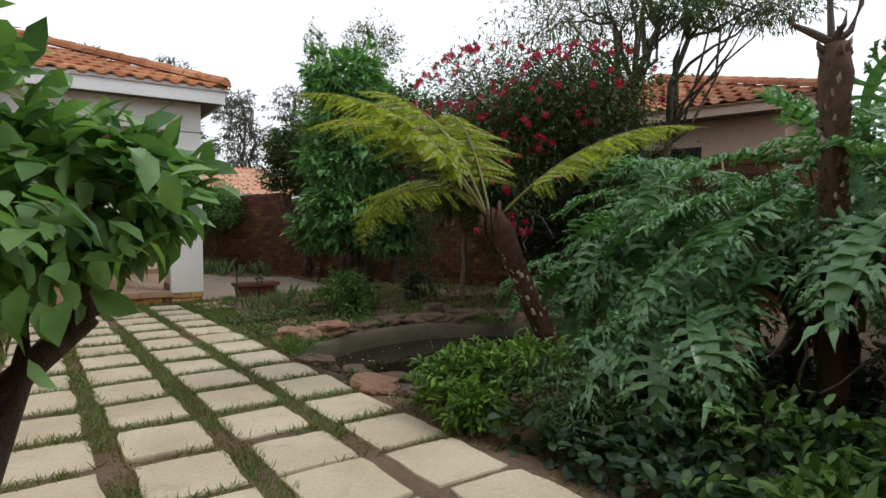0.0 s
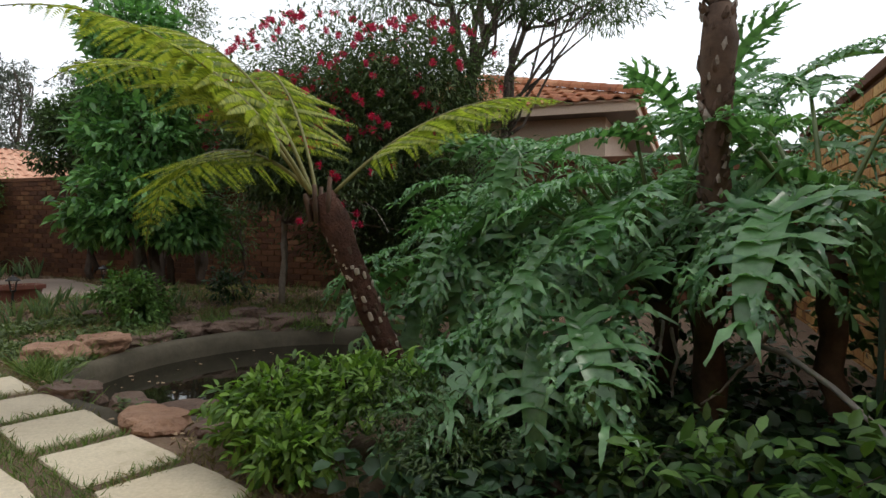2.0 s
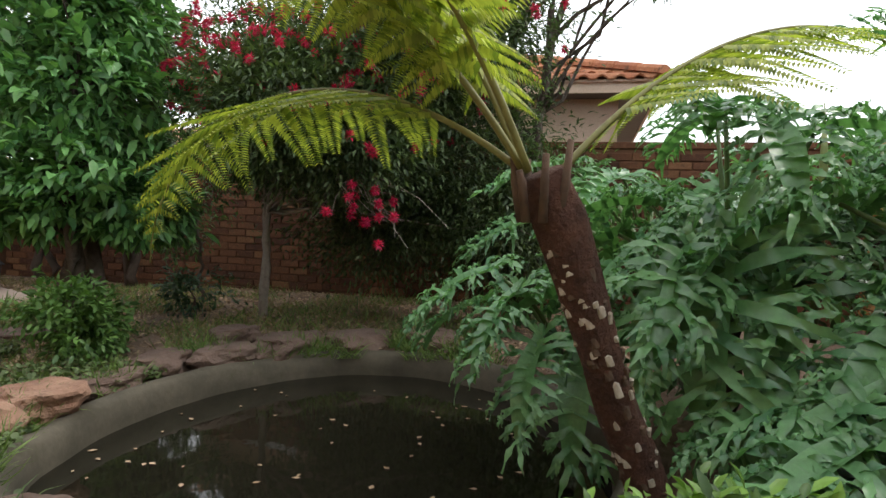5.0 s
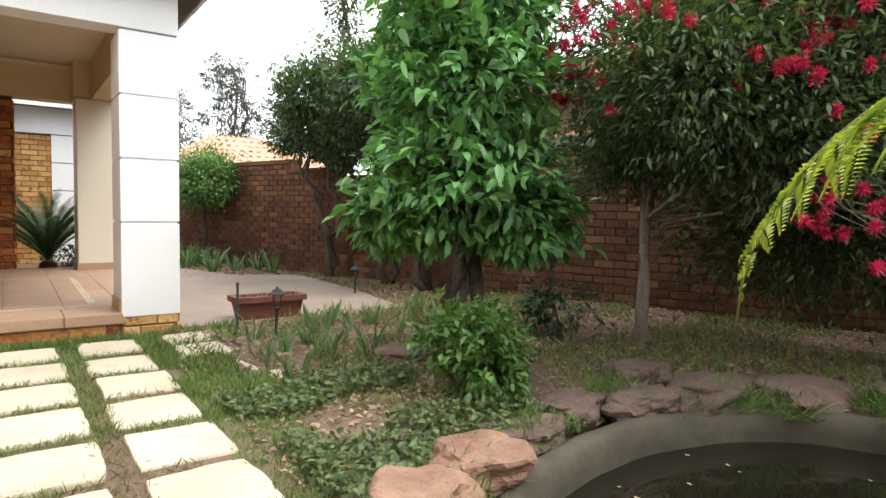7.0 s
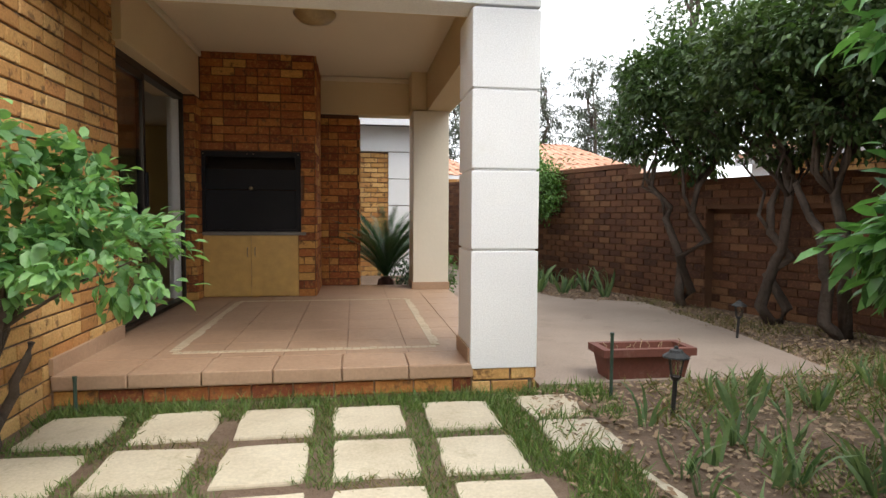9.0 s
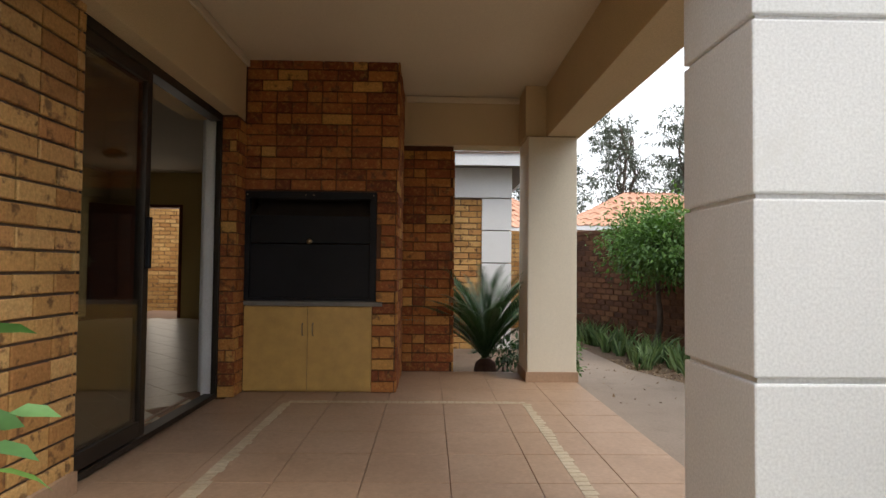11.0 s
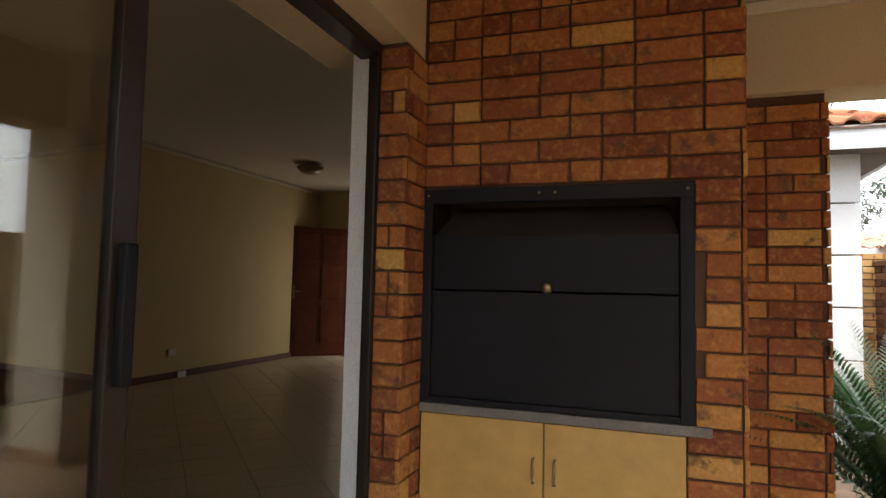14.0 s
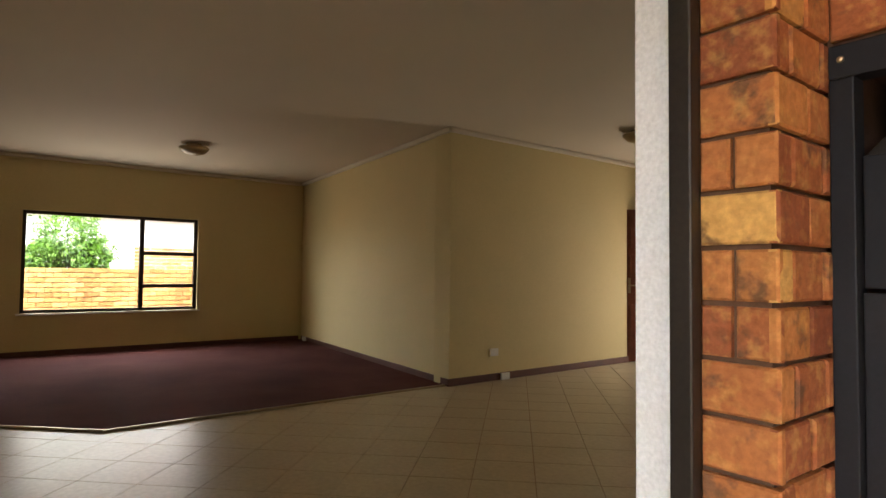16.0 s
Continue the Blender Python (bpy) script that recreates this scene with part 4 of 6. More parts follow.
def foliage(name, pos, way, size, width, mat, parent, seed=0, shape=(LEAF, LEAF_F), label="", kind="", roll=0.7):
    """Leaves of one shape as one mesh: where each begins, which way it points, how long and how wide it is."""
    g = np.random.default_rng(seed)
    n = len(pos)
    way = unit(way)
    up = np.tile((0.0, 0.0, 1.0), (n, 1)) + g.normal(0, roll, (n, 3)) * 0.6
    side = unit(np.cross(up, way))
    top = np.cross(way, side)
    tpl, fcs = shape
    size = np.broadcast_to(np.asarray(size, float), (n,))[:, None, None]
    v = pos[:, None, :] + size * (tpl[None, :, 0:1] * way[:, None] + width * tpl[None, :, 1:2] * side[:, None] + tpl[None, :, 2:3] * top[:, None])
    k = len(tpl)
    v = v.reshape(-1, 3)
    loops = np.concatenate([np.array(f) for f in fcs])
    lens = np.array([len(f) for f in fcs])
    me = bpy.data.meshes.new(name)
    me.vertices.add(len(v))
    me.vertices.foreach_set("co", v.ravel())
    al = (loops[None, :] + (np.arange(n) * k)[:, None]).ravel()
    me.loops.add(len(al))
    me.loops.foreach_set("vertex_index", al.astype(np.int32))
    tot = np.tile(lens, n)
    me.polygons.add(len(tot))
    me.polygons.foreach_set("loop_start", np.concatenate([[0], np.cumsum(tot)[:-1]]).astype(np.int32))
    me.update(calc_edges=True)
    return tagged(put(name, me, mat, parent, label), kind=kind)


def clumps(seed, blobs, per, spread=0.35, hollow=0.45):
    """Points in uneven clumps over blobs (x, y, z, rx, ry, rz), and the way outward at each."""
    g = np.random.default_rng(seed)
    ps, ws = [], []
    for x, y, z, rx, ry, rz in blobs:
        n_tw = max(4, per // 12)
        d = unit(g.normal(0, 1, (n_tw, 3)))
        rad = hollow + (1 - hollow) * g.random((n_tw, 1)) ** 0.6
        tw = d * rad * (1 + 0.18 * g.normal(0, 1, (n_tw, 1)))
        idx = g.integers(0, n_tw, per)
        q = tw[idx] + g.normal(0, spread * 0.3, (per, 3))
        ps.append(np.array((x, y, z)) + q * np.array((rx, ry, rz)))
        ws.append(unit(d[idx]) * 0.8 + g.normal(0, 0.55, (per, 3)) + np.array((0, 0, -0.25)))
    return np.concatenate(ps), np.concatenate(ws)


def tree(name, base, stems, blobs, per, size, width, mat, bark, label, seed, trunk_r=0.05, spread=0.35, limbs=2, shape=(LEAF, LEAF_F), jitter=0.35, hollow=0.45, group="", bend=0.04):
    """A trunk or trunks with limbs to each clump, and a crown of single leaves."""
    t = thing(name, base, label, "shrub" if "shrub" in name or "bush" in name else "tree", group)
    rnd = random.Random(seed)
    b = Vector(base)
    bm = bmesh.new()
    tops = []
    for k, s in enumerate(stems):
        pts = limb(b + Vector((rnd.uniform(-1, 1), rnd.uniform(-1, 1), 0)) * trunk_r, s, 7, bend, seed + k)
        tube(bm, pts, [trunk_r * (1.15 - 0.6 * i / 7) for i in range(8)], 9, 0.12, seed + k)
        tops.append(pts)
    part("trunk", bm, bark, t, "", True)
    for x, y, z, rx, ry, rz in blobs:
        for k in range(limbs):
            pts = min(tops, key=lambda p: (p[-1] - Vector((x, y, z))).length)
            a = pts[rnd.randrange(4, 8)]
            e = Vector((x, y, z)) + Vector((rnd.uniform(-0.6, 0.6) * rx, rnd.uniform(-0.6, 0.6) * ry, rnd.uniform(-0.4, 0.6) * rz))
            bm = bmesh.new()
            tube(bm, limb(a, e, 5, 0.08, seed + k * 7), [trunk_r * (0.45 - 0.07 * i) for i in range(6)], 6, 0.1, seed)
            part("limb", bm, bark, t, "", True)
    p, w = clumps(seed, blobs, per, spread, hollow)
    g = np.random.default_rng(seed + 1)
    foliage("crown", p, w, size * (1 + jitter * g.normal(0, 0.6, len(p))).clip(0.4, 1.8), width, mat, t, seed, shape, kind="stuff")
    return t


# ---- shrubs by the camera's start and by the door ----
tree("rose_bush", (0.72, -7.5, 0), [(1.1, -7.4, 0.86), (0.6, -7.4, 1.0), (0.9, -7.6, 1.1)],
     [(0.66, -7.36, 1.3, 0.38, 0.34, 0.34), (0.88, -7.48, 1.05, 0.28, 0.24, 0.22), (0.56, -7.25, 1.05, 0.3, 0.3, 0.2), (1.08, -7.46, 1.03, 0.18, 0.12, 0.1)],
     950, 0.046, 0.62, L_ROSE, M_BARK, "large green rose bush with a gnarled dark trunk", 11, 0.037, 0.4)
tree("rose_bush", (0.34, -0.7, 0), [(0.6, -0.85, 0.55), (0.55, -0.9, 0.8)],
     [(0.5, -0.8, 1.05, 0.36, 0.42, 0.26), (0.85, -0.92, 0.9, 0.34, 0.32, 0.2), (0.5, -1.1, 1.28, 0.26, 0.3, 0.2), (0.7, -0.65, 1.12, 0.2, 0.2, 0.24), (0.4, -0.95, 0.8, 0.2, 0.3, 0.16)],
     620, 0.065, 0.6, L_ROSE, M_BARK, "light green rose bush leaning from the house wall", 12, 0.025, 0.4)

# ---- broad-leaved tree ----
tree("laurel_tree", (4.2, -2.0, 0.02), [(4.15, -1.95, 1.3), (4.32, -1.85, 1.6), (4.02, -2.05, 1.5)],
     [(4.25, -1.95, 1.2, 0.64, 0.6, 0.4), (4.22, -1.9, 1.75, 0.62, 0.6, 0.42), (4.3, -1.85, 2.25, 0.58, 0.56, 0.42), (4.0, -1.75, 0.97, 0.38, 0.36, 0.22), (4.5, -2.1, 0.95, 0.36, 0.36, 0.25), (4.15, -1.9, 2.7, 0.45, 0.45, 0.35)],
     2600, 0.105, 0.42, L_TREE, M_BARK, "dense broad-leaved evergreen tree with drooping glossy leaves", 21, 0.05, 0.3, 3, hollow=0.35)

# ---- bottlebrush with red flowers ----
BB = [(5.9, -2.6, 2.5, 1.05, 1.05, 0.7), (5.3, -2.75, 1.9, 0.8, 0.85, 0.5), (6.3, -2.9, 1.8, 0.9, 0.9, 0.65), (5.8, -2.2, 1.5, 0.6, 0.6, 0.35), (5.3, -3.4, 1.5, 0.6, 0.6, 0.45), (6.4, -3.7, 1.5, 0.8, 0.8, 0.85), (5.6, -3.5, 2.0, 0.75, 0.7, 0.55), (4.85, -3.15, 1.7, 0.5, 0.5, 0.42), (6.0, -3.9, 2.4, 0.8, 0.8, 0.5), (6.35, -3.0, 0.95, 0.75, 0.9, 0.55), (6.6, -4.2, 0.9, 0.7, 0.8, 0.6)]
bb = tree("bottlebrush_tree", (5.55, -2.33, 0.03), [(5.63, -2.3, 1.7), (5.68, -2.25, 2.1)], BB,
          11000, 0.06, 0.3, L_DARK, M_PALEBARK, "dark bottlebrush tree full of crimson flowers with a pale thin trunk", 31, 0.032, 0.5, 4, shape=(CHIP, CHIP_F), hollow=0.15, bend=0.012)


def flowers(parent, seed, spots, r=0.04):
    g = np.random.default_rng(seed)
    for x, y, z in spots:
        n = 110
        d = unit(g.normal(0, 1, (n, 3)))
        foliage("flower", np.array((x, y, z)) + d * r * 0.1, d, r * (0.7 + 0.5 * g.random(n)), 0.16, L_RED, parent, seed, (CHIP, CHIP_F))


rnd = random.Random(8)
spots = []
for bx, by, bz, br, bh, n in ((5.9, -2.6, 2.5, 1.05, 0.7, 80), (5.3, -2.75, 1.9, 0.82, 0.52, 60), (6.3, -2.9, 1.8, 0.95, 0.65, 12), (5.6, -3.5, 2.0, 0.75, 0.57, 34), (4.85, -3.15, 1.7, 0.5, 0.44, 22), (6.0, -3.9, 2.4, 0.8, 0.52, 40), (5.3, -3.4, 1.5, 0.6, 0.45, 26)):
    for _ in range(n):
        a, e = rnd.uniform(2.2, 5.2), rnd.uniform(-0.45, 1.3)
        spots.append((bx + math.cos(a) * math.cos(e) * br * 1.04, by + math.sin(a) * math.cos(e) * br * 1.04, bz + math.sin(e) * bh * 1.04))
for _ in range(22):
    spots.append((4.95 + rnd.gauss(0, 0.16), -2.25 + rnd.gauss(0, 0.18), 1.95 + rnd.gauss(0, 0.16)))
for _ in range(15):
    spots.append((5.05 + rnd.gauss(0, 0.12), -3.75 + rnd.gauss(0, 0.2), 1.0 + rnd.gauss(0, 0.1)))
flowers(bb, 5, spots)
for k in range(14):
    bm = bmesh.new()
    tube(bm, limb((5.4, -3.3, 1.35), (5.0 + rnd.gauss(0, 0.12), -3.75 + rnd.gauss(0, 0.22), 0.95 + rnd.gauss(0, 0.1)), 5, 0.08, k), [0.006, 0.005, 0.004, 0.003, 0.002, 0.0015], 5)
    part("twig", bm, M_PALEBARK, bb)

# ---- trees along the boundary wall ----
PRIVETS = (((5.65, 3.05), [(5.42, 3.3, 1.75), (5.8, 2.7, 1.9)], 2.4, L_OLIVE), ((5.95, 1.9), [(5.95, 1.95, 1.6), (6.0, 1.7, 2.0)], 2.4, L_DARK), ((6.1, 1.12), [(5.85, 1.45, 1.5), (5.95, 1.1, 2.1)], 2.5, L_OLIVE), ((6.25, 0.62), [(6.15, 0.5, 1.9), (6.3, 0.75, 1.8)], 2.35, L_DARK))
for k, ((x, y), tops, h, leaf) in enumerate(PRIVETS):
    tree("privet_tree", (x, y, 0.0), tops,
         [(x - 0.1, y, h + 0.2, 0.65, 0.7, 0.5), (x - 0.35, y + 0.4, h - 0.3, 0.45, 0.45, 0.35), (x + 0.1, y - 0.4, h + 0.5, 0.55, 0.55, 0.45), (x + 0.1, y - 0.1, h - 0.55, 0.4, 0.55, 0.3), (x - 0.5, y - 0.2, h + 0.1, 0.4, 0.4, 0.35)],
         2300, 0.07, 0.5, leaf, M_BARK, "small-leaved tree with crooked dark stems by the wall", 41 + k, 0.05, 0.35, 3, group="trees along the wall", bend=0.07)
tree("hedge_bush", (4.7, 6.3, 0.0), [(4.7, 6.3, 1.3)], [(4.72, 6.35, 1.55, 0.72, 0.85, 0.55), (4.6, 5.7, 1.45, 0.5, 0.5, 0.42), (4.9, 6.9, 1.4, 0.5, 0.6, 0.5)], 5200, 0.055, 0.5, L_SHRUB, M_BARK, "bright green rounded bush overhanging the brick wall", 51, 0.04, 0.4)
tree("jasmine_shrub", (5.75, -1.2, 0.0), [(5.75, -1.2, 0.9)], [(5.6, -1.3, 1.15, 0.35, 0.4, 0.45), (5.85, -0.8, 0.8, 0.3, 0.35, 0.4)], 1100, 0.05, 0.45, L_OLIVE, M_BARK, "climbing shrub against the garden wall", 52, 0.02, 0.4)
tree("clipped_shrub", (3.8, -2.6, 0.02), [(3.8, -2.6, 0.3)], [(3.78, -2.58, 0.36, 0.24, 0.24, 0.19), (3.84, -2.66, 0.18, 0.2, 0.2, 0.16), (3.95, -2.55, 0.25, 0.2, 0.2, 0.18)], 900, 0.05, 0.5, L_SHRUB, M_BARK, "small round green shrub at the pond", 53, 0.015, 0.5)
tree("clipped_shrub", (5.3, -1.75, 0.02), [(5.3, -1.75, 0.2)], [(5.3, -1.75, 0.25, 0.3, 0.28, 0.2)], 600, 0.055, 0.5, L_IVY, M_BARK, "low dark round shrub by the wall", 54, 0.015, 0.5)
tree("low_shrub", (3.02, -6.1, 0.0), [(3.0, -6.1, 0.15)], [(2.86, -5.92, 0.25, 0.2, 0.2, 0.12), (3.1, -6.16, 0.29, 0.2, 0.2, 0.12), (2.78, -6.12, 0.14, 0.15, 0.15, 0.1), (2.96, -5.85, 0.1, 0.24, 0.22, 0.1)], 1050, 0.05, 0.42, L_LIME, M_BARK, "low lime green shrub beside the pavers", 55, 0.012, 0.5)
tree("low_shrub", (3.15, -6.5, 0.0), [(3.15, -6.5, 0.15)], [(3.12, -6.45, 0.24, 0.26, 0.25, 0.16), (3.05, -6.65, 0.14, 0.22, 0.22, 0.13)], 1700, 0.03, 0.3, L_OLIVE, M_BARK, "low dense dark shrub with fine leaves", 56, 0.012, 0.5)
tree("low_shrub", (3.2, -7.6, 0.0), [(3.2, -7.6, 0.15)], [(3.1, -7.5, 0.22, 0.32, 0.24, 0.16), (3.3, -7.85, 0.25, 0.34, 0.22, 0.16), (2.85, -7.75, 0.14, 0.25, 0.22, 0.12)], 330, 0.065, 0.5, L_SHRUB, M_BARK, "leafy bright green garden shrub", 57, 0.012, 0.5)
# dark leaves added to fill the shaded hollow below the philodendrons
tree("low_shrub", (4.8, -7.35, 0.0), [(4.8, -7.35, 0.2)], [(4.8, -7.35, 0.2, 0.8, 0.5, 0.3), (5.6, -6.9, 0.25, 0.7, 0.6, 0.35), (4.2, -7.0, 0.12, 0.4, 0.4, 0.2)], 380, 0.07, 0.6, L_IVY, M_BARK, "added dark undergrowth filling the deep shade below the philodendrons", 67, 0.012, 0.5)
tree("low_shrub", (3.3, -7.2, 0.0), [(3.3, -7.2, 0.15)], [(3.3, -7.2, 0.25, 0.25, 0.22, 0.18)], 350, 0.05, 0.5, L_OLIVE, M_BARK, "olive green garden shrub", 58, 0.012, 0.5)

# ---- trees beyond the walls ----
tree("acacia_tree", (6.95, -4.1, 0.0), [(6.75, -3.7, 3.4), (7.15, -4.35, 3.6), (6.6, -4.2, 3.3), (7.1, -3.85, 3.8), (7.4, -4.2, 3.3)],
     [(6.8, -3.6, 3.9, 1.1, 1.1, 0.35), (7.3, -4.6, 3.7, 1.0, 1.0, 0.28), (6.4, -3.2, 3.5, 0.8, 0.8, 0.22), (7.5, -5.1, 3.3, 0.6, 0.6, 0.18), (6.95, -4.1, 4.4, 1.2, 1.2, 0.4), (6.6, -4.7, 3.2, 0.45, 0.45, 0.18)],
     1500, 0.075, 0.22, L_OLIVE, M_BARK, "feathery multi-stemmed tree against the sky", 61, 0.05, 0.6, 6, hollow=0.2)
tree("columnar_tree", (6.6, 4.7, 0.0), [(6.6, 4.7, 4.6)], [(6.6, 4.7, 4.8, 0.32, 0.32, 0.75), (6.6, 4.7, 3.8, 0.5, 0.5, 0.7), (6.6, 4.7, 2.9, 0.6, 0.6, 0.6)], 1500, 0.07, 0.45, L_DARK, M_BARK, "tall dark evergreen tree beyond the wall", 62, 0.06)
tree("columnar_tree", (8.1, 4.9, 0.0), [(8.1, 4.9, 4.4)], [(8.1, 4.9, 5.4, 0.75, 0.75, 0.65), (8.1, 4.9, 4.3, 0.6, 0.6, 0.6), (8.1, 4.9, 3.4, 0.7, 0.7, 0.6)], 2600, 0.07, 0.45, L_DARK, M_BARK, "round-headed dark evergreen tree beyond the wall", 63, 0.06)
tree("columnar_tree", (7.0, 1.3, 0.0), [(7.0, 1.3, 2.0)], [(7.0, 1.2, 2.2, 0.7, 0.8, 0.5)], 1700, 0.06, 0.45, L_OLIVE, M_BARK, "leafy tree over the boundary wall", 64, 0.05)
for k in range(13):
    rnd = random.Random(100 + k)
    x, y, h = 8 + k * 2.4 + rnd.uniform(-1, 1), 44 + rnd.uniform(-4, 6), rnd.uniform(9.5, 13.5)
    if k > 8:
        x = -4 + (k - 9) * 4.5
    tree("pine_tree", (x, y, 0), [(x + 0.2, y, h)], [(x + rnd.uniform(-1.2, 1.2), y, z, 1.5, 1.5, 0.7) for z in np.linspace(h * 0.45, h, 6)], 480, 0.34, 0.28, L_PINE_HAZE, M_BARK, "tall grey-green pine far beyond the walls", 200 + k, 0.14, 0.5, 2, group="far pines")
bare = thing("bare_tree", (11, 0.8, 0), "leafless thin tree against the sky", "tree")
bm = bmesh.new()
rnd = random.Random(77)
for k in range(9):
    e = (11 + rnd.uniform(-0.9, 0.9), 0.8 + rnd.uniform(-0.9, 0.9), rnd.uniform(4.4, 5.6))
    pts = limb((11, 0.8, 1.5), e, 7, 0.05, k)
    tube(bm, pts, [0.03, 0.026, 0.022, 0.018, 0.014, 0.01, 0.007, 0.004], 6)
    for j in range(4):
        q = pts[rnd.randrange(3, 7)]
        tube(bm, limb(q, q + Vector((rnd.uniform(-0.5, 0.5), rnd.uniform(-0.5, 0.5), rnd.uniform(0.3, 0.8))), 4, 0.1, k * 9 + j), [0.008, 0.006, 0.005, 0.004, 0.002], 5)
tube(bm, limb((11, 0.8, 0), (11, 0.8, 1.55), 4, 0.02, 3), [0.07, 0.06, 0.05, 0.04, 0.035], 8)
tagged(part("branch_work", bm, M_BARK, bare), kind="stuff")
tree("yard_tree", (-12.3, 3.4, 0.0), [(-12.2, 3.4, 1.6)], [(-12.3, 3.35, 1.9, 0.5, 0.55, 0.6), (-12.2, 3.75, 1.5, 0.4, 0.35, 0.4), (-12.4, 3.0, 1.5, 0.4, 0.35, 0.35)], 2600, 0.08, 0.45, L_LIME, M_BARK, "light green tree outside the window", 65, 0.04)


# ---- tree fern ----
fern = thing("tree_fern", (3.75, -5.95, -0.05), "leaning tree fern with a scarred fibrous trunk and yellow-green fronds", "tree fern")
FC = Vector((3.33, -5.63, 1.06))
bm = bmesh.new()
pts = [Vector((3.75, -5.95, -0.12)).lerp(FC, i / 9) + Vector((0, 0, 0.02 * math.sin(i))) for i in range(10)]
tube(bm, pts, [0.078, 0.07, 0.064, 0.059, 0.057, 0.056, 0.058, 0.064, 0.074, 0.06], 14, 0.14, 3)
part("trunk", bm, M_FERNTRUNK, fern, "", True)
rnd = random.Random(3)
for k in range(170):
    t = rnd.uniform(0.1, 0.86)
    a = rnd.uniform(0, math.tau)
    c = Vector((3.75, -5.95, -0.12)).lerp(FC, t)
    out = Vector((math.cos(a), math.sin(a), 0))
    bm = bmesh.new()
    rough_lump(bm, (0, 0, 0), (0.013 * rnd.uniform(0.6, 1.3), 0.008, 0.03 * rnd.uniform(0.5, 1.4)), k, 1, 0.2)
    bmesh.ops.transform(bm, matrix=Matrix.Translation(c + out * 0.058) @ pose(0, 0, 0, 0, -22, math.degrees(a) + 90), verts=bm.verts)
    part("leaf_scar", bm, M_SCAR if k % 3 else M_STUB, fern, "pale leaf scar" if k % 3 else "brown leaf scar")
for k in range(7):
    a = k * 0.9
    bm = bmesh.new()
    d = Vector((math.cos(a), math.sin(a), 0))
    b0 = FC + d * 0.05 + Vector((0, 0, -0.12))
    tube(bm, [b0, b0 + d * 0.02 + Vector((0, 0, 0.1)), b0 + d * 0.03 + Vector((0, 0, 0.13 + 0.04 * (k % 3)))], [0.013, 0.012, 0.009], 8, 0.1, k)
    part("stipe_stub", bm, M_STUB, fern, "cut reddish-brown frond base", True)


def frond(az, elev, length, droop, seed, wide=0.3, twist=0.0):
    """One arching twice-divided frond."""
    g = np.random.default_rng(seed)
    n = 24
    pts, p = [], np.array(FC) + 0.05 * np.array((math.cos(radians(az)), math.sin(radians(az)), 0.2))
    e = radians(elev)
    for i in range(n + 1):
        pts.append(p.copy())
        p = p + length / n * np.array((math.cos(e) * math.cos(radians(az + twist * i / n)), math.cos(e) * math.sin(radians(az + twist * i / n)), math.sin(e)))
        e -= radians(droop) / n * (0.5 + 1.2 * i / n)
    bm = bmesh.new()
    tube(bm, pts, [0.011 - 0.0088 * i / n for i in range(n + 1)], 6)
    stipe = part("stipe", bm, M_STIPE, fern, "", True)
    P, W, S = [], [], []
    start = int(n * 0.24)
    for i in range(start, n):
        t = (i - start) / (n - start)
        d = unit(pts[i + 1] - pts[i])
        side = unit(np.cross(d, (0, 0, 1.0)))
        top = np.cross(side, d)
        ln = wide * (math.sin(math.pi * min(1, 0.16 + 0.9 * t)) ** 0.7) * (1.02 - 0.45 * t)
        for s in (-1, 1):
            pd = unit(side * s + d * 0.35 + np.array((0, 0, -0.32)) + g.normal(0, 0.13, 3))
            m = max(6, int(ln / 0.0125))
            for j in range(m):
                u = (j + 0.5) / m
                q = pts[i] + pd * ln * u + np.array((0, 0, -0.1 * ln * u * u))
                w = 0.062 * (1 - 0.7 * u) * (0.5 + ln / wide * 0.7)
                for r in (-1, 1):
                    P.append(q)
                    W.append(unit(np.cross(pd, top) * r + pd * 0.5 - top * 0.15))
                    S.append(w)
    foliage("frond", np.array(P), np.array(W), np.array(S), 0.34, L_FERN, fern, seed, (CHIP, CHIP_F), roll=0.15, kind="stuff")


M_STIPE = surface("green_stipe", (0.13, 0.12, 0.035), (0.2, 0.2, 0.06), 8, 60, 0.6, 0.1)
for k, (az, el, ln, dr) in enumerate(((95, 36, 1.65, 122), (128, 56, 1.6, 82), (155, 60, 1.45, 78), (-38, 46, 1.35, 58), (78, 68, 1.3, 72), (112, 68, 1.45, 70))):
    frond(az, el, ln, dr, 300 + k, 0.34 if ln < 1.2 else 0.42, random.Random(k).uniform(-14, 14))


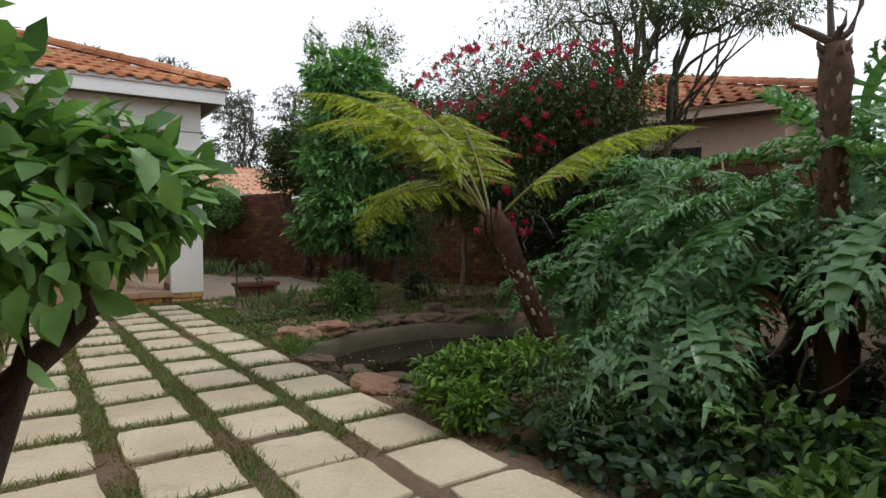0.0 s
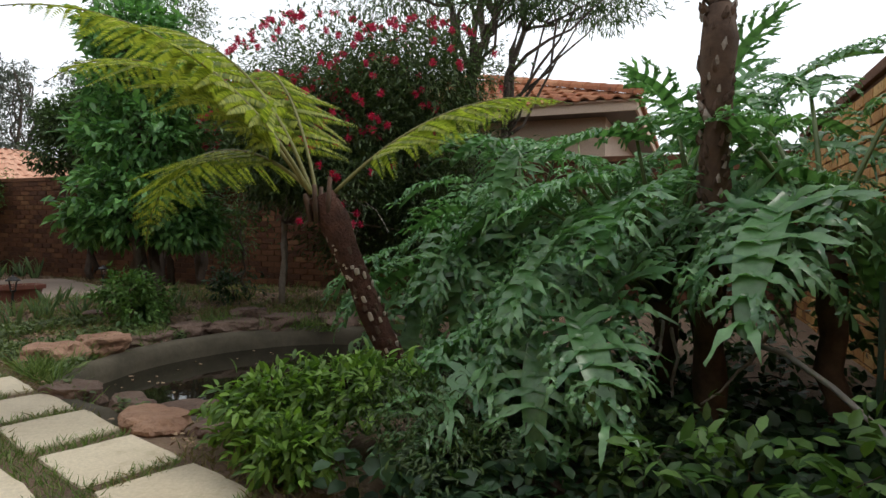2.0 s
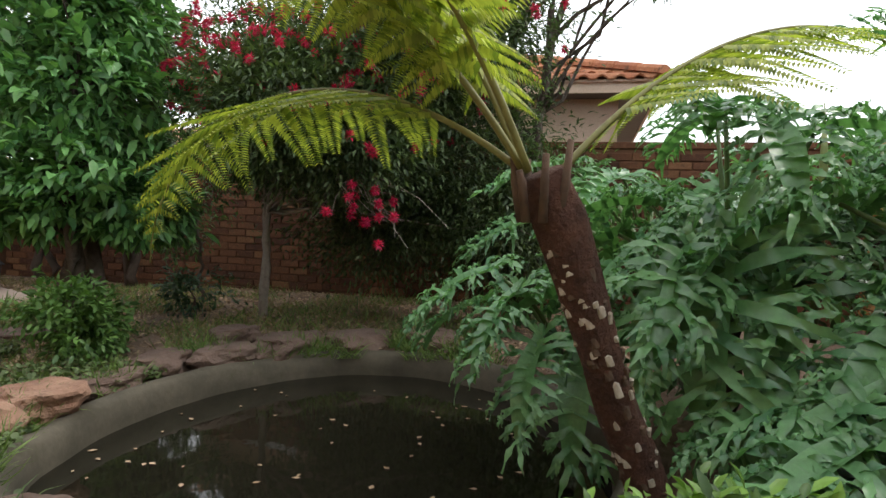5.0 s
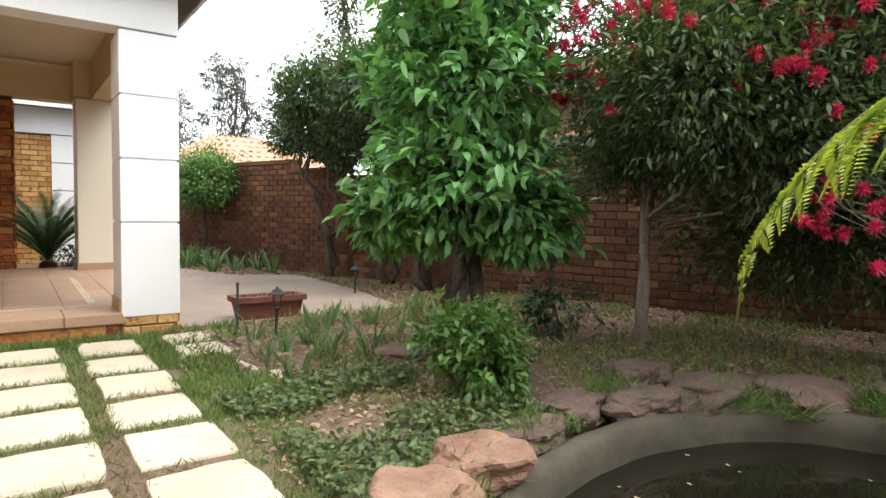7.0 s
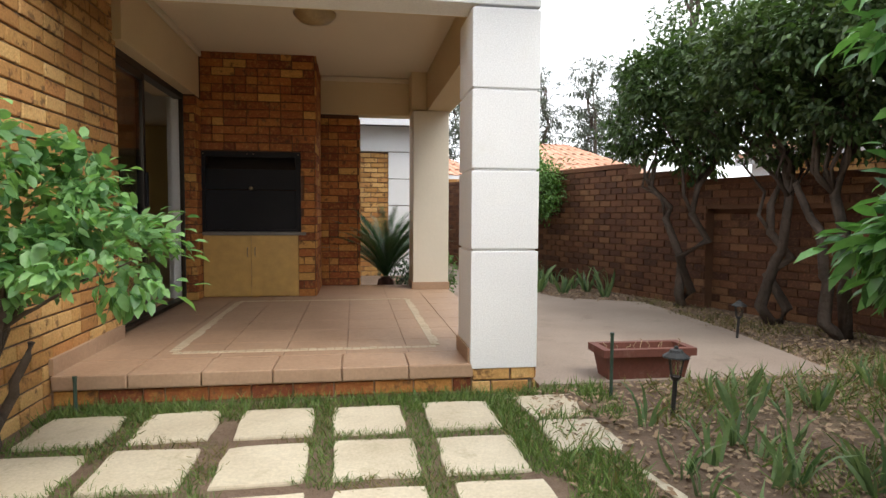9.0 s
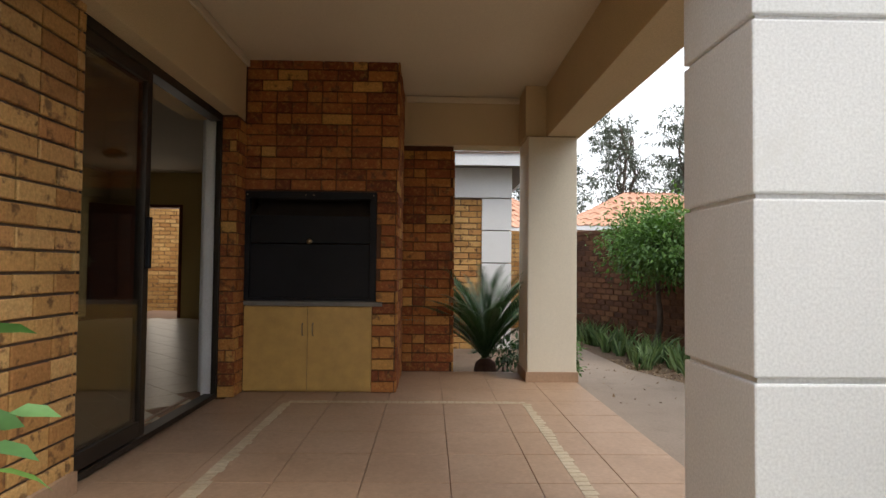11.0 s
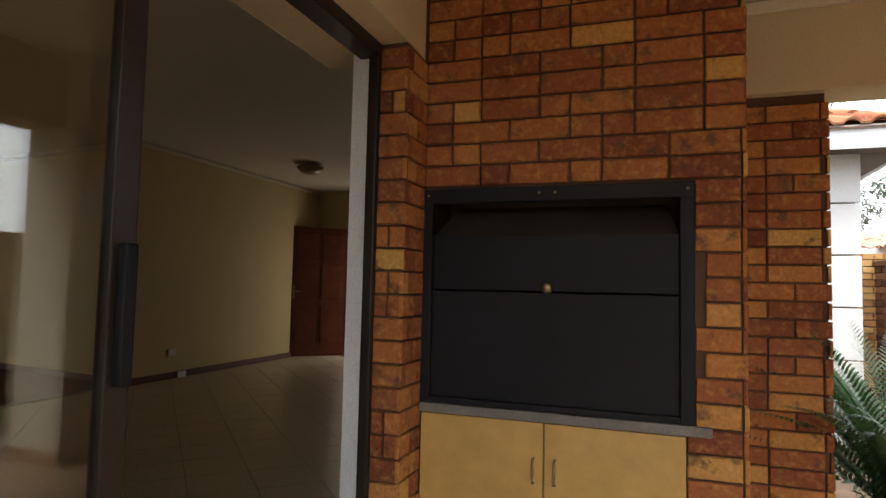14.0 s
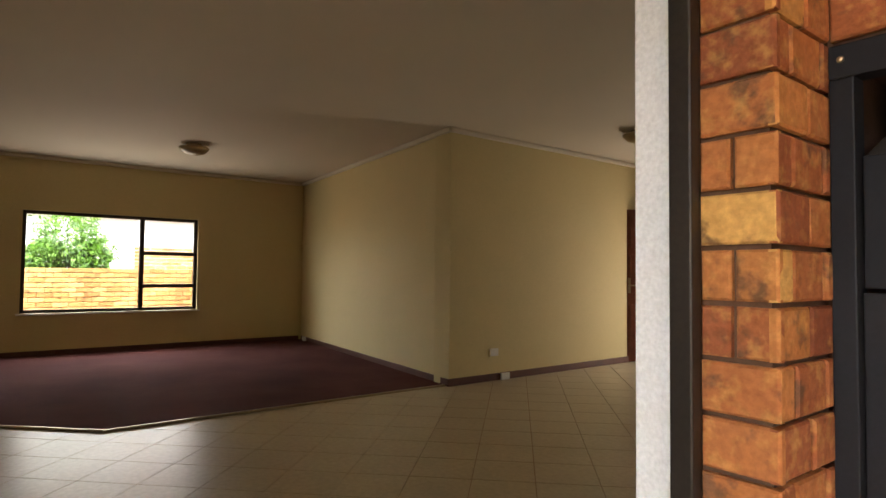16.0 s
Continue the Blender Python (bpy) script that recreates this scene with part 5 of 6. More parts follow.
# ---- tree philodendron ----
def philo_leaf_mesh(seed):
    """A large heart-shaped leaf cut into wavy, toothed lobes, 1 long."""
    rnd = random.Random(seed)
    v, f = [], []
    n = 9

    def rib(t):
        return Vector((t, 0, 0.1 * math.sin(max(t, 0) * 2.8) - 0.3 * max(t, 0) ** 2))

    def strip(c0, d, ln, w0, sag, ph):
        """One pointed, wavy blade with a raised vein."""
        q = Vector((-d.y, d.x, 0))
        a = len(v)
        for k in range(9):
            u = k / 8
            w = w0 * (0.55 + 0.75 * math.sin(math.pi * (0.05 + 0.8 * u)) + 0.4 * u * math.sin(u * 19 + ph)) * (1 - u ** 4) + 0.002
            c = c0 + d * (ln * u) + Vector((0.07 * u * u * ln * 2, 0, 0.1 * math.sin(u * 2.4) * ln * 2 - sag * u * u + 0.01 * math.sin(u * 9 + ph)))
            v.extend((c + q * w + Vector((0, 0, 0.016 * math.sin(u * 13 + ph))), c + Vector((0, 0, -0.014 * (1 - u))), c - q * w + Vector((0, 0, 0.016 * math.sin(u * 13 + ph + 2)))))
            if k:
                b = a + 3 * k
                f.extend(((b - 3, b - 2, b + 1, b), (b - 2, b - 1, b + 2, b + 1)))

    a = 0
    for i in range(13):
        t = -0.16 + 1.1 * i / 12
        w = 0.1 * math.sin(math.pi * min(1, max(0.05, (t + 0.24) / 1.28))) + 0.008
        c = rib(t)
        v += [c + Vector((0, w, 0.05)), c, c + Vector((0, -w, 0.05))]
        if i:
            a = len(v) - 6
            f += [(a, a + 1, a + 4, a + 3), (a + 1, a + 2, a + 5, a + 4)]
    for s in (1, -1):
        for i in range(n):
            k = i / (n - 1)
            ang = radians(138 - 110 * k ** 0.8 + rnd.uniform(-10, 10))
            ln = (0.52 - 0.27 * k ** 1.5) * rnd.uniform(0.7, 1.2) * (0.8 if i == 0 else 1)
            d = Vector((math.cos(ang), s * math.sin(ang), 0))
            c0 = rib(-0.04 + 0.9 * k) + Vector((0, 0, 0.01))
            ph = rnd.uniform(0, 6)
            strip(c0, d, ln, 0.027 - 0.007 * k, rnd.uniform(0.05, 0.26) * ln / 0.5, ph)
            for t0, turn, share in ((0.4, 0.62, 0.42), (0.66, 0.55, 0.32), (0.5, -0.55, 0.4), (0.72, -0.5, 0.28)):
                if rnd.random() < 0.85 and i < n - 1:
                    e2 = ang + turn * rnd.uniform(0.8, 1.2)
                    p = c0 + d * (ln * t0) + Vector((0.07 * t0 * t0 * ln * 2, 0, 0.1 * math.sin(t0 * 2.4) * ln * 2 - 0.2 * ln / 0.5 * t0 * t0 - 0.004))
                    strip(p, Vector((math.cos(e2), s * math.sin(e2), 0)), ln * share, 0.014, 0.06, ph + 2)
    me = bpy.data.meshes.new("leaf")
    me.from_pydata([tuple(x) for x in v], [], f)
    me.shade_smooth()
    return me


PH = [philo_leaf_mesh(i) for i in range(5)]
for me in PH:
    me.materials.append(L_PHILO)
M_PETIOLE = surface("petiole", (0.06, 0.1, 0.03), (0.11, 0.16, 0.05), 8, 60, 0.45, 0.1)
M_YOUNG = surface("young_sheath", (0.2, 0.24, 0.08), (0.3, 0.33, 0.14), 8, 60, 0.45, 0.1)


def philodendron(base, crown, leaves, label, seed, trunk_r=0.055):
    """leaves: rows of azimuth, elevation of the petiole, its length, the leaf's size and its dip."""
    ph = thing("philodendron", base, label, "philodendron")
    rnd = random.Random(seed)
    bm = bmesh.new()
    tube(bm, limb(base, crown, 7, 0.03, seed), [trunk_r * rnd.uniform(0.9, 1.1) for _ in range(8)], 11, 0.14, seed)
    part("trunk", bm, M_STUB, ph, "", True)
    for az, el, pl, size, dip in leaves:
        d = Vector((math.cos(radians(az)) * math.cos(radians(el)), math.sin(radians(az)) * math.cos(radians(el)), math.sin(radians(el))))
        c = Vector(crown)
        e = c + d * pl
        bm = bmesh.new()
        tube(bm, [c, c.lerp(e, 0.35) + Vector((0, 0, 0.04)), c.lerp(e, 0.7) + Vector((0, 0, 0.04)), e], [0.015, 0.012, 0.01, 0.008], 7)
        part("petiole", bm, M_PETIOLE, ph, "", True)
        lf = put("leaf", PH[rnd.randrange(5)], None, ph)
        lf.matrix_basis = Matrix.Translation(e) @ pose(0, 0, 0, rnd.uniform(-25, 25), dip, az + rnd.uniform(-15, 15)) @ Matrix.Diagonal((size * 1.08, size * rnd.uniform(0.95, 1.2), size, 1))
    return ph


def ring(seed, n, el, pl, size, dip, lo=0, hi=360):
    rnd = random.Random(seed)
    return [(lo + (hi - lo) * (i + rnd.uniform(-0.3, 0.3)) / n, rnd.uniform(*el), rnd.uniform(*pl), rnd.uniform(*size), rnd.uniform(*dip)) for i in range(n)]


philodendron((4.4, -6.9, 0), (4.3, -6.9, 0.6), ring(1, 13, (15, 55), (0.4, 0.75), (0.42, 0.6), (10, 50)) + ring(2, 8, (45, 80), (0.5, 0.95), (0.4, 0.52), (-10, 40)) + [(185, 12, 0.55, 0.62, 45), (165, 22, 0.7, 0.6, 40)], "sprawling tree philodendron with large deeply cut leaves", 1)
philodendron((4.6, -6.0, 0), (4.55, -6.0, 0.55), ring(3, 13, (10, 50), (0.35, 0.65), (0.42, 0.58), (10, 55)) + ring(4, 7, (45, 85), (0.5, 0.95), (0.4, 0.5), (0, 40)) + [(182, 38, 0.55, 0.72, 68), (200, 30, 0.5, 0.66, 62), (160, 42, 0.5, 0.6, 60)], "tree philodendron with drooping cut leaves at the pond", 2)
philodendron((4.55, -5.35, 0), (4.5, -5.35, 0.3), [(205, 30, 0.3, 0.5, 58), (180, 25, 0.4, 0.42, 50), (120, 50, 0.55, 0.45, 30), (160, 45, 0.5, 0.42, 40), (240, 30, 0.4, 0.5, 35), (90, 30, 0.5, 0.4, 30), (300, 40, 0.5, 0.45, 30), (20, 50, 0.5, 0.45, 30)], "low philodendron overhanging the pond with one browned leaf", 3, 0.04)
philodendron((5.3, -6.6, 0), (5.3, -6.6, 0.9), ring(5, 12, (10, 65), (0.4, 0.9), (0.4, 0.6), (0, 45)), "tall tree philodendron behind the clump", 4)
philodendron((5.4, -5.5, 0), (5.4, -5.5, 0.75), ring(6, 11, (10, 60), (0.4, 0.8), (0.4, 0.55), (10, 45)), "tree philodendron in front of the boundary wall", 5)
philodendron((4.35, -7.6, 0), (4.3, -7.55, 0.85), ring(7, 9, (5, 45), (0.25, 0.55), (0.45, 0.62), (20, 65), -60, 200) + [(20, 65, 0.75, 0.42, -25), (60, 60, 0.7, 0.4, -30), (-40, 62, 0.7, 0.42, -20), (110, 55, 0.6, 0.4, -10)], "tree philodendron with upright leaves against the sky", 6)
philodendron((4.8, -6.95, 0), (4.75, -6.95, 0.75), [(-20, 78, 0.8, 0.44, -52), (60, 74, 0.85, 0.46, -40), (-120, 80, 0.85, 0.42, -60), (-75, 68, 0.9, 0.46, -35), (150, 76, 0.7, 0.42, -45), (-45, 60, 0.8, 0.48, -10), (-100, 52, 0.7, 0.46, 10)], "tree philodendron with tall upright bright leaves", 8)
philodendron((3.8, -6.6, 0), (3.75, -6.6, 0.3), ring(8, 8, (15, 50), (0.25, 0.5), (0.4, 0.55), (20, 60), 90, 270), "low philodendron with arching cut leaves", 7, 0.04)
for (x, y), h, w in (((4.55, -7.0), 1.28, 0.03), ((4.65, -6.3), 1.45, 0.018), ((4.2, -7.25), 0.95, 0.022)):
    sp = thing("leaf_sheath", (x, y, 0.55), "pale green unopened philodendron spear", "leaf sheath", "philodendron spears")
    b2 = bmesh.new()
    tube(b2, [(x, y, 0.5), (x + 0.01, y, 0.7), (x + 0.015, y, h - 0.2), (x, y + 0.01, h)], [w * 0.7, w, w * 0.8, 0.002], 8)
    part("spear", b2, M_YOUNG, sp, "", True)
snag = thing("dead_trunk", (4.1, -7.17, 0), "tall dead philodendron trunk cut off at the top", "dead trunk")
S0, S1 = Vector((4.1, -7.17, 0)), Vector((3.99, -7.2, 1.8))
bm = bmesh.new()
tube(bm, limb(S0, S1, 12, 0.008, 4), [0.07, 0.066, 0.062, 0.058, 0.055, 0.053, 0.051, 0.05, 0.049, 0.049, 0.054, 0.066, 0.045], 14, 0.14, 5)
part("trunk", bm, M_STUB, snag, "", True)
rnd = random.Random(9)
for k in range(190):
    a, t = k * 2.4 + rnd.uniform(-0.7, 0.7), 0.3 + 0.7 * (k + rnd.random()) / 190
    o = Vector((math.cos(a), math.sin(a), 0))
    c = S0.lerp(S1, t) + o * 0.048
    w = rnd.uniform(0.45, 0.95)
    bm = bmesh.new()
    tube(bm, [c + Vector((0, 0, -0.012)), c + o * 0.014 * w + Vector((0, 0, 0.004)), c + o * 0.022 * w + Vector((0, 0, 0.032 * w))], [0.02 * w, 0.015 * w, 0.003], 5)
    part("leaf_base", bm, M_STUB if k % 4 else M_PALEBARK, snag, "" if k % 4 else "pale worn leaf base")
for dx, dy, dz in ((-0.16, 0.1, 0.16), (0.06, -0.08, 0.32), (0.02, 0.03, 0.42), (-0.05, -0.06, 0.12), (0.09, 0.02, 0.1)):
    bm = bmesh.new()
    tube(bm, [S1, S1 + Vector((dx * 0.6, dy * 0.6, 0.05)), S1 + Vector((dx, dy, dz * 0.5)), S1 + Vector((dx * 0.9, dy * 1.1, dz))], [0.02, 0.016, 0.011, 0.003], 6)
    part("dry_stalk", bm, M_BARK, snag)
bough = thing("aerial_root", (4, -7.2, 0.3), "bare grey aerial roots under the philodendron", "roots")
for a, b, r in (((4.3, -6.9, 0.42), (3.3, -6.85, 0.18), 0.012), ((4.3, -6.9, 0.5), (3.6, -7.1, 0.42), 0.01), ((4.4, -7.4, 0.55), (3.9, -7.2, 0.25), 0.01), ((4.4, -6.9, 0.6), (4.0, -7.1, 0.1), 0.012)):
    bm = bmesh.new()
    tube(bm, limb(a, b, 6, 0.05, int(r * 1e4) + int(a[2] * 10)), [r * (1 - 0.1 * i) for i in range(7)], 7)
    part("root", bm, M_PALEBARK, bough, "", True)
hose = thing("garden_pipe", (4.0, -7.6, 0.4), "grey bent irrigation pipe", "pipe")
bm = bmesh.new()
tube(bm, [(4.2, -7.3, 0.46), (4.1, -7.45, 0.45), (3.95, -7.62, 0.38), (3.75, -7.85, 0.24), (3.6, -8.05, 0.05)], [0.011] * 5, 8)
part("pipe", bm, M_HOSE, hose, "", True)

# ---- pond ----
px, py, rx, ry = POND


def pond_edge(a, k=1.0):
    w = 1 + 0.05 * math.sin(2 * a + 0.6) + 0.03 * math.sin(3 * a)
    return px + rx * k * w * math.cos(a), py + ry * k * w * math.sin(a)


bm = bmesh.new()
vs = [bm.verts.new((*pond_edge(i * math.tau / 72, 1.03), -0.145)) for i in range(72)]
bm.faces.new(vs)
tagged(part("water", bm, M_WATER), "dark still pond water with floating leaves", "water", kind="structure")
rim = thing("pond_rim", (px, py, 0), "mossy cement rim of the pond", "pond rim", kind="structure")
bm = bmesh.new()
rows = []
for i in range(96):
    a = i * math.tau / 96
    j = 0.02 * noise.noise(Vector((math.cos(a) * 4, math.sin(a) * 4, 0)))
    rows.append([bm.verts.new((*pond_edge(a, k + j), z + j * 0.7)) for k, z in ((0.985, -0.35), (0.99, -0.1), (1.0, -0.02), (1.03, 0.012), (1.07, 0.01), (1.13, -0.09))])
for i in range(96):
    for k in range(5):
        bm.faces.new((rows[i][k], rows[(i + 1) % 96][k], rows[(i + 1) % 96][k + 1], rows[i][k + 1]))
part("rim", bm, M_RIM, rim, "", True)
g = np.random.default_rng(4)
a, k = g.random(70) * math.tau, np.sqrt(g.random(70)) * 0.95
p = np.stack([px + rx * k * np.cos(a), py + ry * k * np.sin(a), np.full(70, -0.141)], 1)
foliage("floating_leaves", p, np.concatenate([g.normal(0, 1, (70, 2)), np.zeros((70, 1))], 1), 0.02 + 0.025 * g.random(70), 0.6, M_DRY, None, 4, (np.array([(0, 0, 0), (0.4, 0.5, 0.02), (0.4, -0.5, 0.02), (1, 0, 0)]), CHIP_F), kind="stuff", roll=0.02)
tagged(bpy.data.objects["floating_leaves"], "pale dead leaves floating on the pond", "dead leaves")
for k, (x, y, z, sx, sy, sz, pale) in enumerate(((3.28, -3.3, 0.05, 0.2, 0.15, 0.12, 1), (2.93, -3.42, 0.05, 0.19, 0.16, 0.13, 1), (3.7, -3.08, 0.01, 0.25, 0.14, 0.09, 0), (4.12, -2.98, 0.03, 0.2, 0.14, 0.1, 0), (4.48, -3.1, 0.03, 0.24, 0.15, 0.11, 0), (4.9, -3.2, 0.03, 0.3, 0.18, 0.12, 0), (5.35, -3.5, 0.03, 0.26, 0.2, 0.12, 0), (5.6, -4.0, 0.04, 0.2, 0.28, 0.14, 0), (2.75, -4.3, 0.0, 0.12, 0.2, 0.09, 0), (2.78, -5.15, 0.0, 0.13, 0.18, 0.1, 1), (2.95, -5.45, 0.0, 0.14, 0.12, 0.08, 0), (2.85, -4.75, -0.01, 0.1, 0.16, 0.08, 0), (4.06, -1.72, 0.05, 0.31, 0.2, 0.08, 0), (3.0, -5.0, -0.02, 0.18, 0.1, 0.07, 0), (3.3, -7.0, 0.02, 0.14, 0.12, 0.1, 0), (4.75, -2.9, 0.08, 0.2, 0.16, 0.12, 0))):
    st = thing("garden_stone", (x, y, z), "pale pinkish sandstone boulder at the pond edge" if pale else "weathered red-brown rock edging the pond", "stone", "pond stones")
    bm = bmesh.new()
    rough_lump(bm, (x, y, z), (sx, sy, sz), k + 2, 4, 0.38)
    part("stone", bm, M_ROCK if pale else M_DARKROCK, st)


# ---- ground plants and litter ----
def scatter(n, seed, ok, lo, hi):
    g = np.random.default_rng(seed)
    out = []
    while len(out) < n:
        x, y = g.uniform(lo[0], hi[0]), g.uniform(lo[1], hi[1])
        if ok(x, y):
            out.append((x, y, ground_z(x, y)))
    return np.array(out)


def off_pond(x, y, k=1.18):
    return math.hypot((x - px) / rx, (y - py) / ry) > k


def on_paver(x, y):
    if any(abs(x - q[0]) < 0.19 and abs(y - q[1]) < 0.19 for q in PAVED[-4:]):
        return True
    i = round((2.42 - 0.008 * y - x) / 0.467)
    return 0 <= i <= 5 and abs(2.42 - 0.008 * y - i * 0.467 - x) < 0.17 and min(abs(y - r) for r in PAVER_ROWS) < 0.19


def patch(x, y, s=1.1, o=0):
    return noise.noise(Vector((x * s, y * s, o)))


def blades(name, pos, size, width, mat, label, category, seed, lean=0.5):
    g = np.random.default_rng(seed)
    n = len(pos)
    way = np.stack([g.normal(0, lean, n), g.normal(0, lean, n), np.ones(n)], 1)
    ob = foliage(name, pos, way, size * (0.5 + g.random(n)), width, mat, None, seed, (BLADE, BLADE_F), kind="stuff", roll=3)
    tagged(ob, label, category)


lawn = lambda x, y: not on_paver(x, y) and patch(x, y) + 0.55 * patch(x * 3, y * 3) > -0.22 and not (x > 2.63 and y < -3.2)
blades("lawn_grass", scatter(52000, 1, lawn, (0.3, -9.6), (2.95, -0.02)), 0.036, 0.09, L_GRASS, "green lawn grass growing between the pavers", "grass", 1, 0.6)
edge = lambda x, y: on_paver(x, y) is False and y > -0.3 or (2.6 < x < 3.3 and -2.2 < y < -0.1 and patch(x, y, 2) > 0.0  and not on_paver(x, y))
blades("lawn_fringe", scatter(7000, 2, edge, (0.3, -2.3), (3.35, 0.0)), 0.06, 0.07, L_GRASS, "long grass along the patio step", "grass", 2, 0.5)
dryg = lambda x, y: not on_paver(x, y) and patch(x, y, 1.6, 7) > 0.0
blades("dry_grass", scatter(14000, 3, dryg, (0.3, -9.6), (2.9, -0.05)), 0.04, 0.1, L_DRYGRASS, "dry trampled grass in the joints", "grass", 3, 1.0)
bed = lambda x, y: off_pond(x, y) and x < wall_x(y) - 0.1 and not (y > 0 and x < 5.2) and patch(x, y, 1.4, 3) > -0.15
blades("bed_grass", scatter(5000, 4, bed, (2.75, -4.2), (7.5, 0.5)), 0.1, 0.06, L_GRASS, "tufts of garden grass in the bed", "grass", 4, 0.8)
blades("bed_weeds", scatter(9000, 5, bed, (2.75, -4.2), (7.8, 5.5)), 0.07, 0.1, L_DRYGRASS, "dry grass and weeds in the bed", "weeds", 5, 1.0)
bank = lambda x, y: off_pond(x, y, 1.06) and not off_pond(x, y, 1.3) and y > -4.6 and patch(x, y, 2.5, 5) > 0.0
p = scatter(3500, 11, bank, (2.7, -4.6), (5.9, -2.7))
p[:, 2] = np.maximum(p[:, 2], -0.03)
blades("bank_grass", p, 0.13, 0.05, L_GRASS, "long grass hanging over the pond bank", "grass", 11, 0.9)
lit = lambda x, y: off_pond(x, y, 1.1) and x < wall_x(y) - 0.05 and not (0 < y < 3.4 and x < 5.1)
g = np.random.default_rng(6)
p = scatter(24000, 6, lit, (2.7, -5.6), (8.2, 6.0)) + np.array((0, 0, 0.012))
foliage("leaf_litter", p, np.concatenate([g.normal(0, 1, (len(p), 2)), g.normal(0.1, 0.25, (len(p), 1))], 1), 0.016 + 0.035 * g.random(len(p)), 0.5, M_DRY, None, 6, (CHIP, CHIP_F), kind="stuff", roll=0.5)
tagged(bpy.data.objects["leaf_litter"], "brown dead leaves scattered over the soil", "leaf litter")
ivy = lambda x, y: off_pond(x, y, 1.1) and (x - 2.75) * 1.0 > 0 and not math.hypot(x - 3.0, y + 6.1) < 0.3
p = scatter(5200, 7, ivy, (2.75, -8.4), (4.8, -6.35)) + np.random.default_rng(8).random((5200, 1)) * np.array((0, 0, 0.16))
foliage("ground_ivy", p, np.concatenate([g.normal(0, 1, (5200, 2)), g.normal(0.2, 0.4, (5200, 1))], 1), 0.05 + 0.03 * g.random(5200), 0.85, L_IVY, None, 7, kind="stuff")
tagged(bpy.data.objects["ground_ivy"], "dark creeping ground cover under the philodendrons", "ground cover")
cr = lambda x, y: off_pond(x, y, 1.03) and patch(x, y, 2.2, 9) > 0.05
p = scatter(5200, 9, cr, (2.72, -5.0), (4.2, -1.9))
p[:, 2] = np.maximum(p[:, 2], -0.01) + np.random.default_rng(9).random(5200) * 0.07
foliage("creeper", p, np.concatenate([g.normal(0, 1, (5200, 2)), g.normal(0.3, 0.4, (5200, 1))], 1), 0.022 + 0.022 * g.random(5200), 0.7, L_CREEPER, None, 9, kind="stuff")
tagged(bpy.data.objects["creeper"], "small-leaved creeper between the stones", "ground cover")


def iris(x, y, seed, n=11, h=0.28):
    g = np.random.default_rng(seed)
    t = thing("iris_plant", (x, y, 0.03), "clump of grey-green iris blades in the bed", "iris", "iris clumps")
    a = g.random(n) * math.tau
    pos = np.stack([x + 0.03 * np.cos(a), y + 0.03 * np.sin(a), np.full(n, ground_z(x, y))], 1)
    way = np.stack([np.cos(a) * 0.5, np.sin(a) * 0.5, 0.7 + g.random(n)], 1)
    foliage("blade_tuft", pos, way, h * (0.6 + 0.6 * g.random(n)), 0.13, L_IRIS, t, seed, (BLADE, BLADE_F), roll=2)


rnd = random.Random(12)
for k in range(34):
    iris(3.15 + rnd.random() * 1.9, -1.9 + rnd.random() * 1.75, 400 + k, rnd.randrange(6, 11), rnd.uniform(0.14, 0.25))
for k in range(46):
    y = rnd.uniform(3.9, 8.5)
    iris(rnd.uniform(max(4.1, wall_x(y) - 1.1), wall_x(y) - 0.2), y, 460 + k, 13, rnd.uniform(0.25, 0.4))

# ---- cycad behind the patio ----
cy = thing("cycad", (2.28, 4.4, 0), "dark green cycad with stiff spreading fronds in a sandy bed", "cycad")
bm = bmesh.new()
lathe(bm, [(0.1, 0), (0.12, 0.1), (0.1, 0.22), (0.05, 0.26), (0, 0.26)], 14, (2.28, 4.4, 0.0))
part("trunk", bm, M_FERNTRUNK, cy, "", True)
g = np.random.default_rng(15)
for k in range(58):
    az, e = k * 2.4, radians(g.uniform(48, 88))
    P, W, p = [], [], np.array((2.28, 4.4, 0.24))
    for i in range(36):
        d = np.array((math.cos(e) * math.cos(az), math.cos(e) * math.sin(az), math.sin(e)))
        p = p + d * 0.031
        e -= radians(1.5)
        sd_ = unit(np.cross(d, (0, 0, 1.0)))
        for s_ in (-1, 1):
            P.append(p)
            W.append(sd_ * s_ * 0.7 + d * 0.8 + np.array((0, 0, 0.15)))
    foliage("frond", np.array(P), np.array(W), 0.15 * np.repeat(np.sin(np.linspace(0.5, 2.8, 36)), 2), 0.11, L_CYCAD, cy, 500 + k, (BLADE, BLADE_F), roll=0.1)
tree("low_shrub", (3.1, 4.35, 0.0), [(3.1, 4.35, 0.2)], [(3.08, 4.35, 0.3, 0.13, 0.14, 0.22)], 500, 0.04, 0.5, L_SHRUB, M_BARK, "narrow green shrub behind the pillar", 59, 0.01, 0.5)
tree("low_shrub", (2.55, 5.1, 0.0), [(2.55, 5.1, 0.2)], [(2.6, 5.1, 0.25, 0.4, 0.3, 0.2)], 500, 0.07, 0.4, L_IVY, M_BARK, "leafy plant beside the cycad", 66, 0.01, 0.5)

